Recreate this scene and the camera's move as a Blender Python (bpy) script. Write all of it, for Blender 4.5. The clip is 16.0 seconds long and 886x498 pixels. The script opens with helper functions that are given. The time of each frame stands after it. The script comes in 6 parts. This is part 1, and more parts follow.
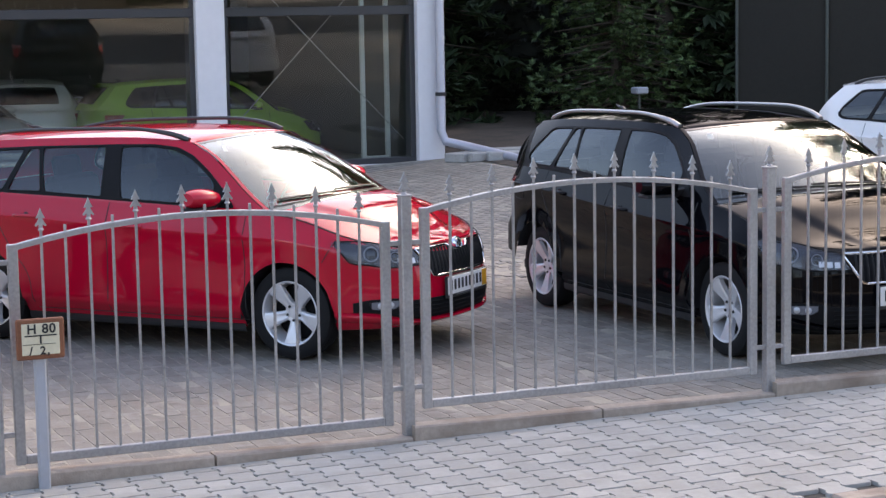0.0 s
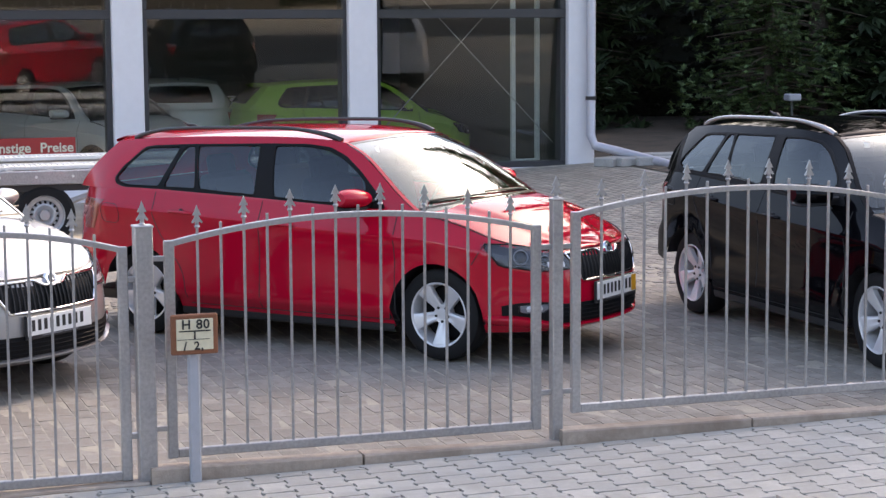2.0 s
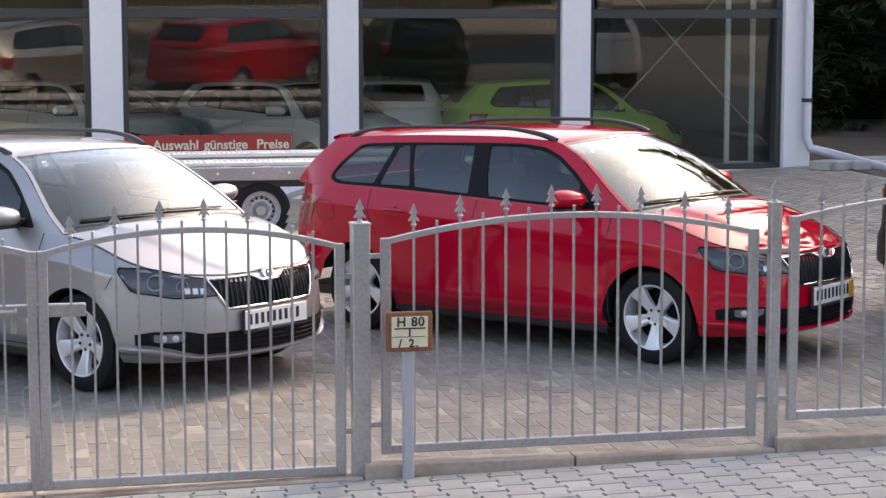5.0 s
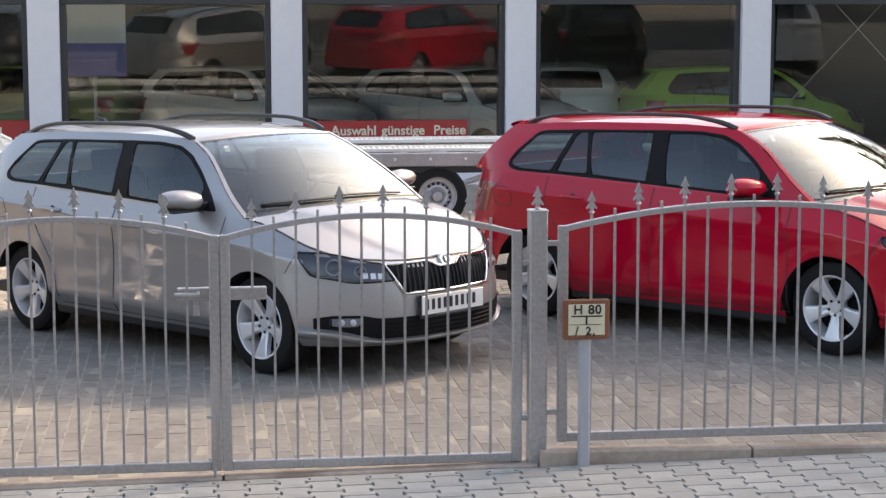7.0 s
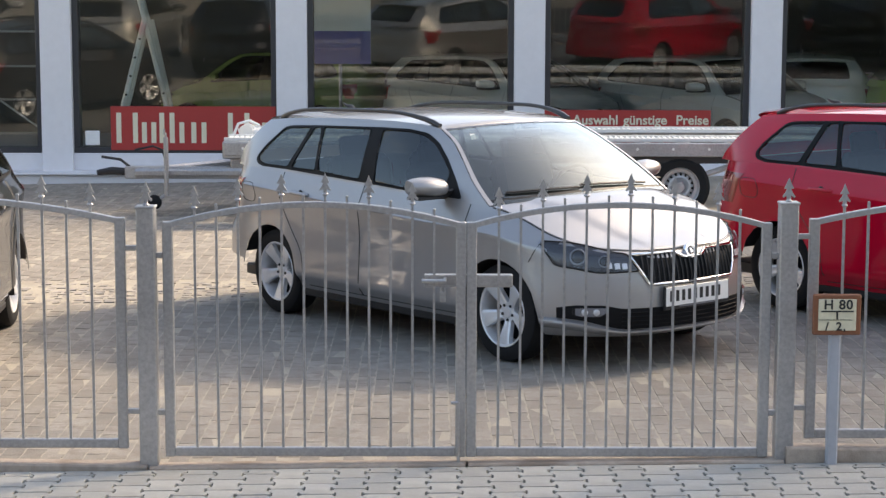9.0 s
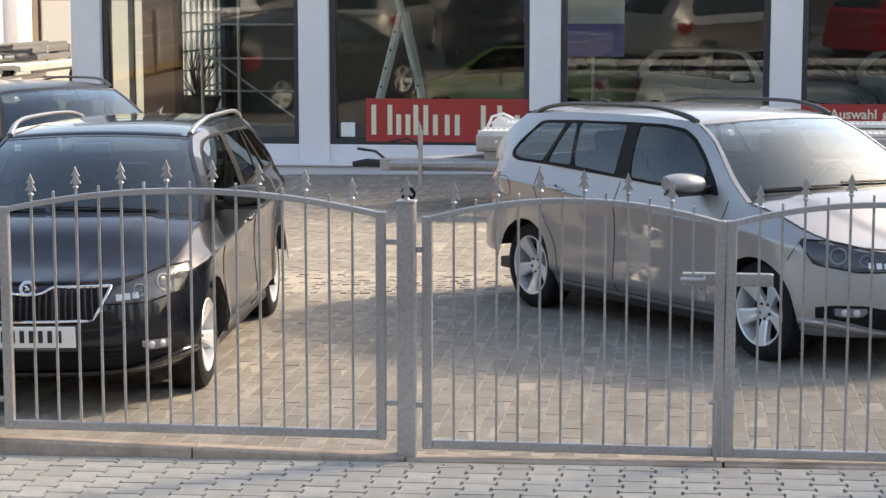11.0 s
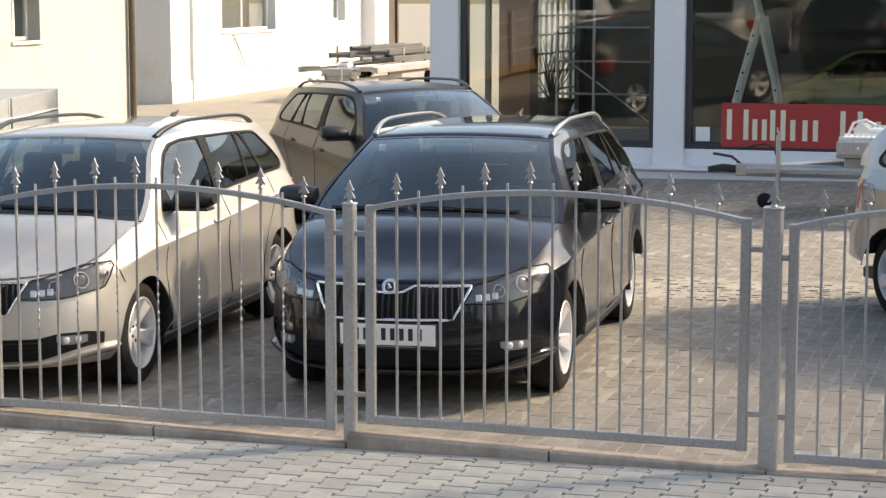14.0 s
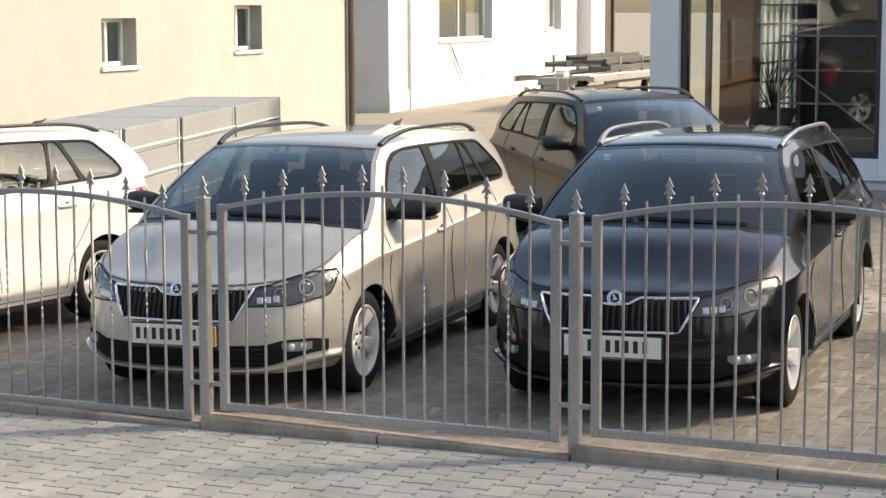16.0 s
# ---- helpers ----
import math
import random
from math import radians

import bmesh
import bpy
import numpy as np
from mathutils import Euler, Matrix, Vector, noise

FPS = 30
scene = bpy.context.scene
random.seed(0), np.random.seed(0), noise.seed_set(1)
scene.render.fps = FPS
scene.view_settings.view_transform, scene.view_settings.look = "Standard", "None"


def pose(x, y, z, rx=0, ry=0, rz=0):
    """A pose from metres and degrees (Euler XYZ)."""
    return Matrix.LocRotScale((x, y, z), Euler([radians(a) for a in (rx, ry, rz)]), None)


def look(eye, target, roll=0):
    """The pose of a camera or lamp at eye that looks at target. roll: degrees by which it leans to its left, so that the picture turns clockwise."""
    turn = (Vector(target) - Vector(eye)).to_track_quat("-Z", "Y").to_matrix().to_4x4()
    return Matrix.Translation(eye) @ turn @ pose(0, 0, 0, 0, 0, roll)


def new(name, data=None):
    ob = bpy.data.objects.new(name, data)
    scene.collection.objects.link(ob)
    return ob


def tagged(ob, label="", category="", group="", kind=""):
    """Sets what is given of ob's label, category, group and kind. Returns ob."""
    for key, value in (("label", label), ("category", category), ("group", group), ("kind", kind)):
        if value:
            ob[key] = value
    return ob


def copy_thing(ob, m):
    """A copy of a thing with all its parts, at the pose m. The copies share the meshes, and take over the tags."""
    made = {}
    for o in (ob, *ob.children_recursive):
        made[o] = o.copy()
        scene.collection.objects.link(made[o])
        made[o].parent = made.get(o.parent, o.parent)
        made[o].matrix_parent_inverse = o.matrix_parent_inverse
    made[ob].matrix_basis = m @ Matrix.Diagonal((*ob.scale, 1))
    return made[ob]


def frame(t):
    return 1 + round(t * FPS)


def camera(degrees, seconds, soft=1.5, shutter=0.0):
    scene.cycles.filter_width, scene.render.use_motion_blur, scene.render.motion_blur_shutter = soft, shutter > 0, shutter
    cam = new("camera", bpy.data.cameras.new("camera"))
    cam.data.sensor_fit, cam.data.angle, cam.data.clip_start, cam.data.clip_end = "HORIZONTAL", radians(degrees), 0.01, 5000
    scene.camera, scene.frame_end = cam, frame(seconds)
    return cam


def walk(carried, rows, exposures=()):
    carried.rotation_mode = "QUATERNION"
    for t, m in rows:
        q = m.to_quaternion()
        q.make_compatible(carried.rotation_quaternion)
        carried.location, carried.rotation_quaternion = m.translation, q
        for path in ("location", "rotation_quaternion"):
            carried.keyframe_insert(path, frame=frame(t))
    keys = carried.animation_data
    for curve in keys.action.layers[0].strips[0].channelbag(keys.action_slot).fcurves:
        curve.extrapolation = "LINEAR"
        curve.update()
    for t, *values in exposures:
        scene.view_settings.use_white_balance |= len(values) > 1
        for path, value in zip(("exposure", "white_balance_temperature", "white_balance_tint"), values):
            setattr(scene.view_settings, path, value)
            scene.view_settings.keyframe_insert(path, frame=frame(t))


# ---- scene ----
from mathutils.geometry import delaunay_2d_cdt

cam = camera(26.25, 16.0, soft=1.42)
# seconds, eye x y z, yaw to the left, pitch, roll
ROWS = [
    (0.0, 0.164, -8.900, 2.164, -23.49, -6.74, 0.97),
    (0.5, 0.161, -8.896, 2.166, -22.23, -6.72, 0.84),
    (1.0, 0.150, -8.890, 2.164, -21.17, -6.67, 0.68),
    (1.5, 0.139, -8.889, 2.164, -20.20, -6.63, 0.46),
    (2.0, 0.133, -8.892, 2.165, -19.10, -6.60, 0.34),
    (2.5, 0.128, -8.888, 2.165, -18.11, -6.57, 0.22),
    (3.0, 0.124, -8.883, 2.166, -17.02, -6.54, 0.07),
    (3.5, 0.117, -8.873, 2.166, -16.02, -6.50, -0.07),
    (4.0, 0.109, -8.864, 2.167, -14.94, -6.49, -0.09),
    (6.5, 0.083, -8.867, 2.169, -9.12, -6.89, 0.11),
    (7.0, 0.078, -8.867, 2.173, -7.56, -7.01, 0.03),
    (7.5, 0.069, -8.862, 2.168, -6.01, -7.07, 0.04),
    (8.0, 0.054, -8.856, 2.169, -4.21, -7.17, -0.06),
    (8.5, 0.034, -8.856, 2.170, -2.44, -7.26, -0.15),
    (9.0, 0.022, -8.846, 2.169, -0.44, -7.34, -0.15),
    (11.5, -0.048, -8.843, 2.198, 8.92, -7.69, 0.05),
    (12.0, -0.060, -8.820, 2.191, 10.82, -7.67, 0.06),
    (12.5, -0.076, -8.791, 2.190, 12.51, -7.66, 0.08),
    (13.0, -0.098, -8.772, 2.186, 14.26, -7.62, 0.03),
    (13.5, -0.120, -8.773, 2.187, 15.81, -7.59, -0.01),
    (14.0, -0.139, -8.775, 2.187, 17.47, -7.52, -0.04),
    (14.5, -0.162, -8.760, 2.189, 19.01, -7.47, -0.04),
    (15.0, -0.187, -8.742, 2.186, 20.68, -7.38, 0.01),
    (15.5, -0.211, -8.728, 2.184, 22.23, -7.30, 0.09),
    (16.0, -0.238, -8.718, 2.182, 23.89, -7.24, 0.14),
]
walk(cam, [(t, pose(x, y, z, 90 + pitch, 0, yaw) @ pose(0, 0, 0, 0, 0, -roll)) for t, x, y, z, yaw, pitch, roll in ROWS],
     exposures=[(0.0, 1.915, 8500, 19), (4.0, 1.935, 9200, 19), (6.5, 1.775, 9500, 17), (9.0, 1.615, 9100, 13), (12.0, 1.575, 9100, 12), (14.5, 1.415, 9100, 11), (15.0, 1.415, 9100, 11), (16.0, 1.155, 9000, 10)])

# ---- world and sun ----
SUN_AZ, SUN_EL = 58.0, 34.0     # degrees clockwise from +y, above the horizon
world = bpy.data.worlds.new("sky")
scene.world = world
world.use_nodes = True
wn = world.node_tree
sky = wn.nodes.new("ShaderNodeTexSky")
sky.sky_type = "NISHITA"
sky.sun_disc = False
sky.sun_elevation, sky.sun_rotation = radians(SUN_EL), radians(SUN_AZ)
sky.dust_density, sky.air_density, sky.ozone_density = 2.4, 1.0, 3.5
wn.nodes["Background"].inputs["Strength"].default_value = 0.15
wn.links.new(sky.outputs[0], wn.nodes["Background"].inputs["Color"])
sun = new("sun", bpy.data.lights.new("sun", "SUN"))
sun.data.energy, sun.data.angle, sun.data.color = 2.03, radians(5.5), (1.0, 0.96, 0.91)
sun_way = Vector((math.sin(radians(SUN_AZ)) * math.cos(radians(SUN_EL)), math.cos(radians(SUN_AZ)) * math.cos(radians(SUN_EL)), math.sin(radians(SUN_EL))))
sun.matrix_world = look(sun_way * 60, (0, 0, 0))

# ---- materials ----
def material(name, color, rough=0.6, metal=0.0, vary=0.12, scale=8.0, bump=0.0, bump_scale=60.0, coat=0.0, island=0.0, obj=0.0, color2=None, spec=0.5):
    """Principled surface with colour variation at two scales, optional relief, and variation by piece."""
    m = bpy.data.materials.new(name)
    m.use_nodes = True
    n, l = m.node_tree.nodes, m.node_tree.links
    b = n["Principled BSDF"]
    b.inputs["Roughness"].default_value = rough
    b.inputs["Metallic"].default_value = metal
    b.inputs["Coat Weight"].default_value = coat
    b.inputs["Coat Roughness"].default_value = 0.03
    b.inputs["Specular IOR Level"].default_value = spec
    co = n.new("ShaderNodeTexCoord")
    big, fine = n.new("ShaderNodeTexNoise"), n.new("ShaderNodeTexNoise")
    big.inputs["Scale"].default_value, fine.inputs["Scale"].default_value = scale * 0.15, scale * 4
    big.inputs["Detail"].default_value, fine.inputs["Detail"].default_value = 5, 6
    l.new(co.outputs["Object"], big.inputs["Vector"])
    l.new(co.outputs["Object"], fine.inputs["Vector"])
    mixn = n.new("ShaderNodeMath")
    mixn.operation = "ADD"
    l.new(big.outputs[0], mixn.inputs[0])
    l.new(fine.outputs[0], mixn.inputs[1])
    val = mixn.outputs[0]
    if island or obj:
        geo = n.new("ShaderNodeNewGeometry") if island else n.new("ShaderNodeObjectInfo")
        out = geo.outputs["Random Per Island"] if island else geo.outputs["Random"]
        k = n.new("ShaderNodeMath")
        k.operation = "MULTIPLY_ADD"
        l.new(out, k.inputs[0])
        k.inputs[1].default_value = (island or obj) / max(vary, 0.01)
        l.new(val, k.inputs[2])
        sub = n.new("ShaderNodeMath")
        sub.operation = "SUBTRACT"
        l.new(k.outputs[0], sub.inputs[0])
        sub.inputs[1].default_value = 0.5 * (island or obj) / max(vary, 0.01)
        val = sub.outputs[0]
    ramp = n.new("ShaderNodeMapRange")
    ramp.clamp = False
    ramp.inputs["From Min"].default_value, ramp.inputs["From Max"].default_value = 0.6, 1.4
    ramp.inputs["To Min"].default_value, ramp.inputs["To Max"].default_value = 1 - vary, 1 + vary
    l.new(val, ramp.inputs["Value"])
    mul = n.new("ShaderNodeVectorMath")
    mul.operation = "SCALE"
    mul.inputs[0].default_value = color
    l.new(ramp.outputs[0], mul.inputs["Scale"])
    last = mul.outputs[0]
    if color2:
        mx = n.new("ShaderNodeMix")
        mx.data_type = "RGBA"
        st = n.new("ShaderNodeTexNoise")
        st.inputs["Scale"].default_value, st.inputs["Detail"].default_value = scale * 0.4, 8
        l.new(co.outputs["Object"], st.inputs["Vector"])
        cr = n.new("ShaderNodeMapRange")
        cr.inputs["From Min"].default_value, cr.inputs["From Max"].default_value = 0.48, 0.68
        l.new(st.outputs[0], cr.inputs["Value"])
        l.new(cr.outputs[0], mx.inputs["Factor"])
        l.new(last, mx.inputs["A"])
        mx.inputs["B"].default_value = (*color2, 1)
        last = mx.outputs["Result"]
    l.new(last, b.inputs["Base Color"])
    if bump:
        bn, bt = n.new("ShaderNodeBump"), n.new("ShaderNodeTexNoise")
        bt.inputs["Scale"].default_value, bt.inputs["Detail"].default_value = bump_scale, 8
        bn.inputs["Strength"].default_value, bn.inputs["Distance"].default_value = bump, 0.01
        l.new(co.outputs["Object"], bt.inputs["Vector"])
        l.new(bt.outputs[0], bn.inputs["Height"])
        l.new(bn.outputs[0], b.inputs["Normal"])
    return m


def glass(name, tint, r0=0.08, power=5.0, sheen=(1, 1, 1)):
    """Thin pane: tinted see-through whose mirror image grows towards grazing angles, from r0."""
    m = bpy.data.materials.new(name)
    m.use_nodes = True
    n, l = m.node_tree.nodes, m.node_tree.links
    n.remove(n["Principled BSDF"])
    tr, gl, mx, lw = n.new("ShaderNodeBsdfTransparent"), n.new("ShaderNodeBsdfGlossy"), n.new("ShaderNodeMixShader"), n.new("ShaderNodeLayerWeight")
    tr.inputs["Color"].default_value = (*tint, 1)
    gl.inputs["Roughness"].default_value = 0.0
    gl.inputs["Color"].default_value = (*sheen, 1)
    lw.inputs["Blend"].default_value = 0.5
    pw, ma = n.new("ShaderNodeMath"), n.new("ShaderNodeMath")
    pw.operation, ma.operation = "POWER", "MULTIPLY_ADD"
    pw.inputs[1].default_value = power
    ma.inputs[1].default_value, ma.inputs[2].default_value = 1 - r0, r0
    l.new(lw.outputs["Facing"], pw.inputs[0])
    l.new(pw.outputs[0], ma.inputs[0])
    l.new(ma.outputs[0], mx.inputs[0])
    l.new(tr.outputs[0], mx.inputs[1])
    l.new(gl.outputs[0], mx.inputs[2])
    l.new(mx.outputs[0], n["Material Output"].inputs["Surface"])
    return m


def car_paint(name, color, metal=0.0, rough=0.35):
    m = material(name, color, rough, metal, vary=0.03, scale=3, coat=1.0, spec=0.0 if not metal else 0.4)
    m.node_tree.nodes["Principled BSDF"].inputs["Coat IOR"].default_value = 1.52
    return m


M = {
    "dark_steel": material("dull_dark_steel", (0.10, 0.10, 0.098), 0.5, 0.4, vary=0.3),
    "galv": material("galvanised_steel", (0.41, 0.41, 0.415), 0.40, 0.7, vary=0.28, scale=14, bump=0.05, bump_scale=90),
    "asphalt": material("asphalt", (0.055, 0.055, 0.057), 0.9, vary=0.2, bump=0.3, bump_scale=150),
    "soil": material("soil", (0.10, 0.075, 0.055), 0.95, vary=0.3, scale=6, bump=0.6, bump_scale=30, color2=(0.06, 0.05, 0.035)),
    "paver": material("grey_concrete_paver", (0.375, 0.368, 0.338), 0.85, vary=0.12, scale=9, bump=0.25, bump_scale=160, obj=0.10, color2=(0.32, 0.312, 0.28)),
    "paver_i": material("grey_concrete_paver_far", (0.375, 0.368, 0.338), 0.85, vary=0.12, scale=9, bump=0.25, bump_scale=160, island=0.10, color2=(0.32, 0.312, 0.28)),
    "yard": material("reddish_grey_block", (0.265, 0.242, 0.210), 0.85, vary=0.32, scale=30, bump=0.5, bump_scale=120, obj=0.12, color2=(0.225, 0.195, 0.168)),
    "yard_i": material("reddish_grey_block_far", (0.265, 0.242, 0.210), 0.85, vary=0.32, scale=30, bump=0.5, bump_scale=120, island=0.12, color2=(0.225, 0.195, 0.168)),
    "sett": material("granite_sett", (0.30, 0.275, 0.245), 0.8, vary=0.18, scale=10, bump=0.5, bump_scale=60, island=0.15),
    "joint_dark": material("dark_joint_dirt", (0.06, 0.056, 0.05), 0.95, vary=0.3, scale=12),
    "twig": material("bare_twig", (0.04, 0.036, 0.031), 0.9, vary=0.3, scale=3),
    "blue": material("blue_panel", (0.10, 0.10, 0.36), 0.5, vary=0.1),
    "pot": material("clay_pot", (0.16, 0.09, 0.06), 0.8, vary=0.2),
    "yard_joint": material("yard_joint_sand", (0.37, 0.33, 0.27), 0.95, vary=0.3, scale=20),
    "joint": material("joint_sand", (0.30, 0.27, 0.225), 0.95, vary=0.2, scale=12),
    "kerb": material("kerb_concrete", (0.40, 0.325, 0.265), 0.85, vary=0.25, scale=7, bump=0.4, bump_scale=110, color2=(0.24, 0.18, 0.14)),
    "white_metal": material("white_cladding", (0.73, 0.725, 0.75), 0.4, vary=0.04, scale=3),
    "frame": material("anthracite_frame", (0.035, 0.037, 0.042), 0.4, vary=0.1),
    "pane": glass("showroom_glass", (0.86, 0.89, 0.87), 0.052),
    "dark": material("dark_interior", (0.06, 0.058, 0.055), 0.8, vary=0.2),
    "hall_floor": material("showroom_tiles", (0.40, 0.39, 0.38), 0.3, vary=0.08, scale=4),
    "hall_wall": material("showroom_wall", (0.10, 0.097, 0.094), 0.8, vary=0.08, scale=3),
    "white": material("white_paint", (0.78, 0.78, 0.76), 0.5, vary=0.05),
    "render_y": material("cream_render", (0.395, 0.402, 0.388), 0.9, vary=0.10, scale=4, bump=0.25, bump_scale=120, color2=(0.372, 0.374, 0.348)),
    "render_w": material("white_render", (0.60, 0.61, 0.625), 0.9, vary=0.08, scale=3, bump=0.2, bump_scale=120, color2=(0.55, 0.54, 0.53)),
    "blockstone": material("wrapped_grey_blocks", (0.31, 0.328, 0.335), 0.6, vary=0.18, scale=5, bump=0.2, bump_scale=40),
    "strap": material("white_strapping", (0.8, 0.8, 0.78), 0.5),
    "bark": material("bark", (0.09, 0.07, 0.055), 0.9, vary=0.3, bump=0.8, bump_scale=25),
    # one conifer green, with lit and shaded copies that carry the light in colour
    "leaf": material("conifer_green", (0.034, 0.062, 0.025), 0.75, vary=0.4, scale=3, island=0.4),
    "leaf_lit": material("lit_conifer_green", (0.078, 0.132, 0.048), 0.75, vary=0.45, scale=3, island=0.5),
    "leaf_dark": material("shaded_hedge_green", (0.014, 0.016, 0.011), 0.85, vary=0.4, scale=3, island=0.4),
    "post_green": material("green_grey_post", (0.07, 0.08, 0.07), 0.6, vary=0.15),
    "mesh_green": material("dark_green_screen", (0.018, 0.0155, 0.0115), 0.8, vary=0.2, scale=4),
    "red_ban": material("red_banner_vinyl", (0.42, 0.035, 0.03), 0.5, vary=0.06),
    "cream": material("cream_letter", (0.72, 0.66, 0.50), 0.6, vary=0.04),
    "black": material("black_plastic", (0.018, 0.018, 0.02), 0.5, vary=0.1),
    "gloss_black": material("gloss_black_trim", (0.012, 0.012, 0.014), 0.12, vary=0.05, coat=0.5),
    "rubber": material("tyre_rubber", (0.011, 0.011, 0.012), 0.7, vary=0.2, bump=0.1, spec=0.25),
    "alloy": material("silver_alloy", (0.75, 0.75, 0.76), 0.36, 0.45, vary=0.04),
    "steel_rim": material("painted_steel_rim", (0.45, 0.45, 0.46), 0.4, 0.5, vary=0.08),
    "chrome": material("chrome", (0.85, 0.85, 0.86), 0.08, 1.0, vary=0.02),
    "cglass": glass("tinted_car_glass", (0.30, 0.35, 0.335), 0.085, 5.0, (0.86, 0.95, 1.0)),
    "wglass": glass("windscreen_glass", (0.52, 0.59, 0.57), 0.05, 2.6, (0.87, 0.97, 0.99)),
    "lamp": glass("headlamp_lens", (0.86, 0.88, 0.9), 0.05, 4.0),
    "lamp_ring": material("grey_lamp_reflector", (0.24, 0.245, 0.27), 0.55, 0.3, vary=0.05),
    "lamp_back": material("grey_lamp_bowl", (0.045, 0.046, 0.055), 0.25, 0.2, vary=0.1),
    "slat": material("matt_black_slat", (0.009, 0.009, 0.010), 0.7, vary=0.1, spec=0.15),
    "grille_bar": material("black_grille_bar", (0.012, 0.012, 0.013), 0.4, vary=0.1, spec=0.3),
    "trim": material("black_window_trim", (0.009, 0.009, 0.010), 0.5, vary=0.1, spec=0.12),
    "rail": material("satin_black_rail", (0.03, 0.03, 0.032), 0.3, vary=0.1),
    "rail_silver": material("silver_anodised_rail", (0.42, 0.42, 0.43), 0.32, 0.8, vary=0.05),
    "tail": material("red_tail_lens", (0.30, 0.012, 0.012), 0.12, vary=0.05, coat=1.0),
    "seat": material("dark_seat_fabric", (0.035, 0.035, 0.038), 0.9, vary=0.2),
    "plate": material("white_plate", (0.78, 0.78, 0.76), 0.4, vary=0.03),
    "orange": material("orange_plate_band", (0.75, 0.33, 0.02), 0.5, vary=0.04),
    "ink": material("black_ink", (0.02, 0.02, 0.02), 0.6, vary=0.05),
    "brown": material("brown_sign_frame", (0.24, 0.085, 0.04), 0.6, vary=0.15, scale=20),
    "sign_cream": material("cream_sign_plate", (0.70, 0.63, 0.45), 0.6, vary=0.08, scale=20),
    "pole_grey": material("grey_painted_pole", (0.40, 0.42, 0.46), 0.5, 0.2, vary=0.08),
    "pipe": material("zinc_pipe", (0.46, 0.47, 0.53), 0.4, 0.4, vary=0.08),
    "ladder": material("aluminium_ladder", (0.82, 0.82, 0.80), 0.45, 0.1, vary=0.06),
    "street_wall": material("dark_street_render", (0.075, 0.068, 0.058), 0.9, vary=0.2, scale=2, bump=0.2, color2=(0.05, 0.046, 0.04)),
    "concrete": material("concrete", (0.38, 0.37, 0.35), 0.9, vary=0.2, bump=0.3),
    "amber": material("amber_reflector", (0.6, 0.12, 0.01), 0.3),
    "wood": material("raw_wood", (0.42, 0.26, 0.11), 0.7, vary=0.2),
}
PAINT = {
    "red": car_paint("red_car_paint", (0.54, 0.005, 0.026)),
    "black": car_paint("black_car_paint", (0.0025, 0.0025, 0.0034)),
    "silver": car_paint("grey_beige_metallic_paint", (0.37, 0.366, 0.368), 0.65, 0.46),
    "navy": car_paint("dark_blue_black_paint", (0.014, 0.0155, 0.024), 1.0, 0.36),
    "beige": car_paint("beige_metallic_paint", (0.485, 0.468, 0.435), 0.6, 0.45),
    "brown": car_paint("dark_brown_metallic_paint", (0.020, 0.016, 0.015), 0.1, 0.38),
    "white": car_paint("white_car_paint", (0.78, 0.78, 0.77)),
    "green": car_paint("light_green_car_paint", (0.32, 0.55, 0.09)),
    "moss": car_paint("dull_green_car_paint", (0.17, 0.23, 0.085)),
    "grey": car_paint("silver_car_paint", (0.60, 0.61, 0.62), 0.1, 0.38),
}
PAINT["black"].node_tree.nodes["Principled BSDF"].inputs["Coat Weight"].default_value = 0.36
PAINT["brown"].node_tree.nodes["Principled BSDF"].inputs["Coat Weight"].default_value = 0.3
PAINT["navy"].node_tree.nodes["Principled BSDF"].inputs["Coat IOR"].default_value = 1.5


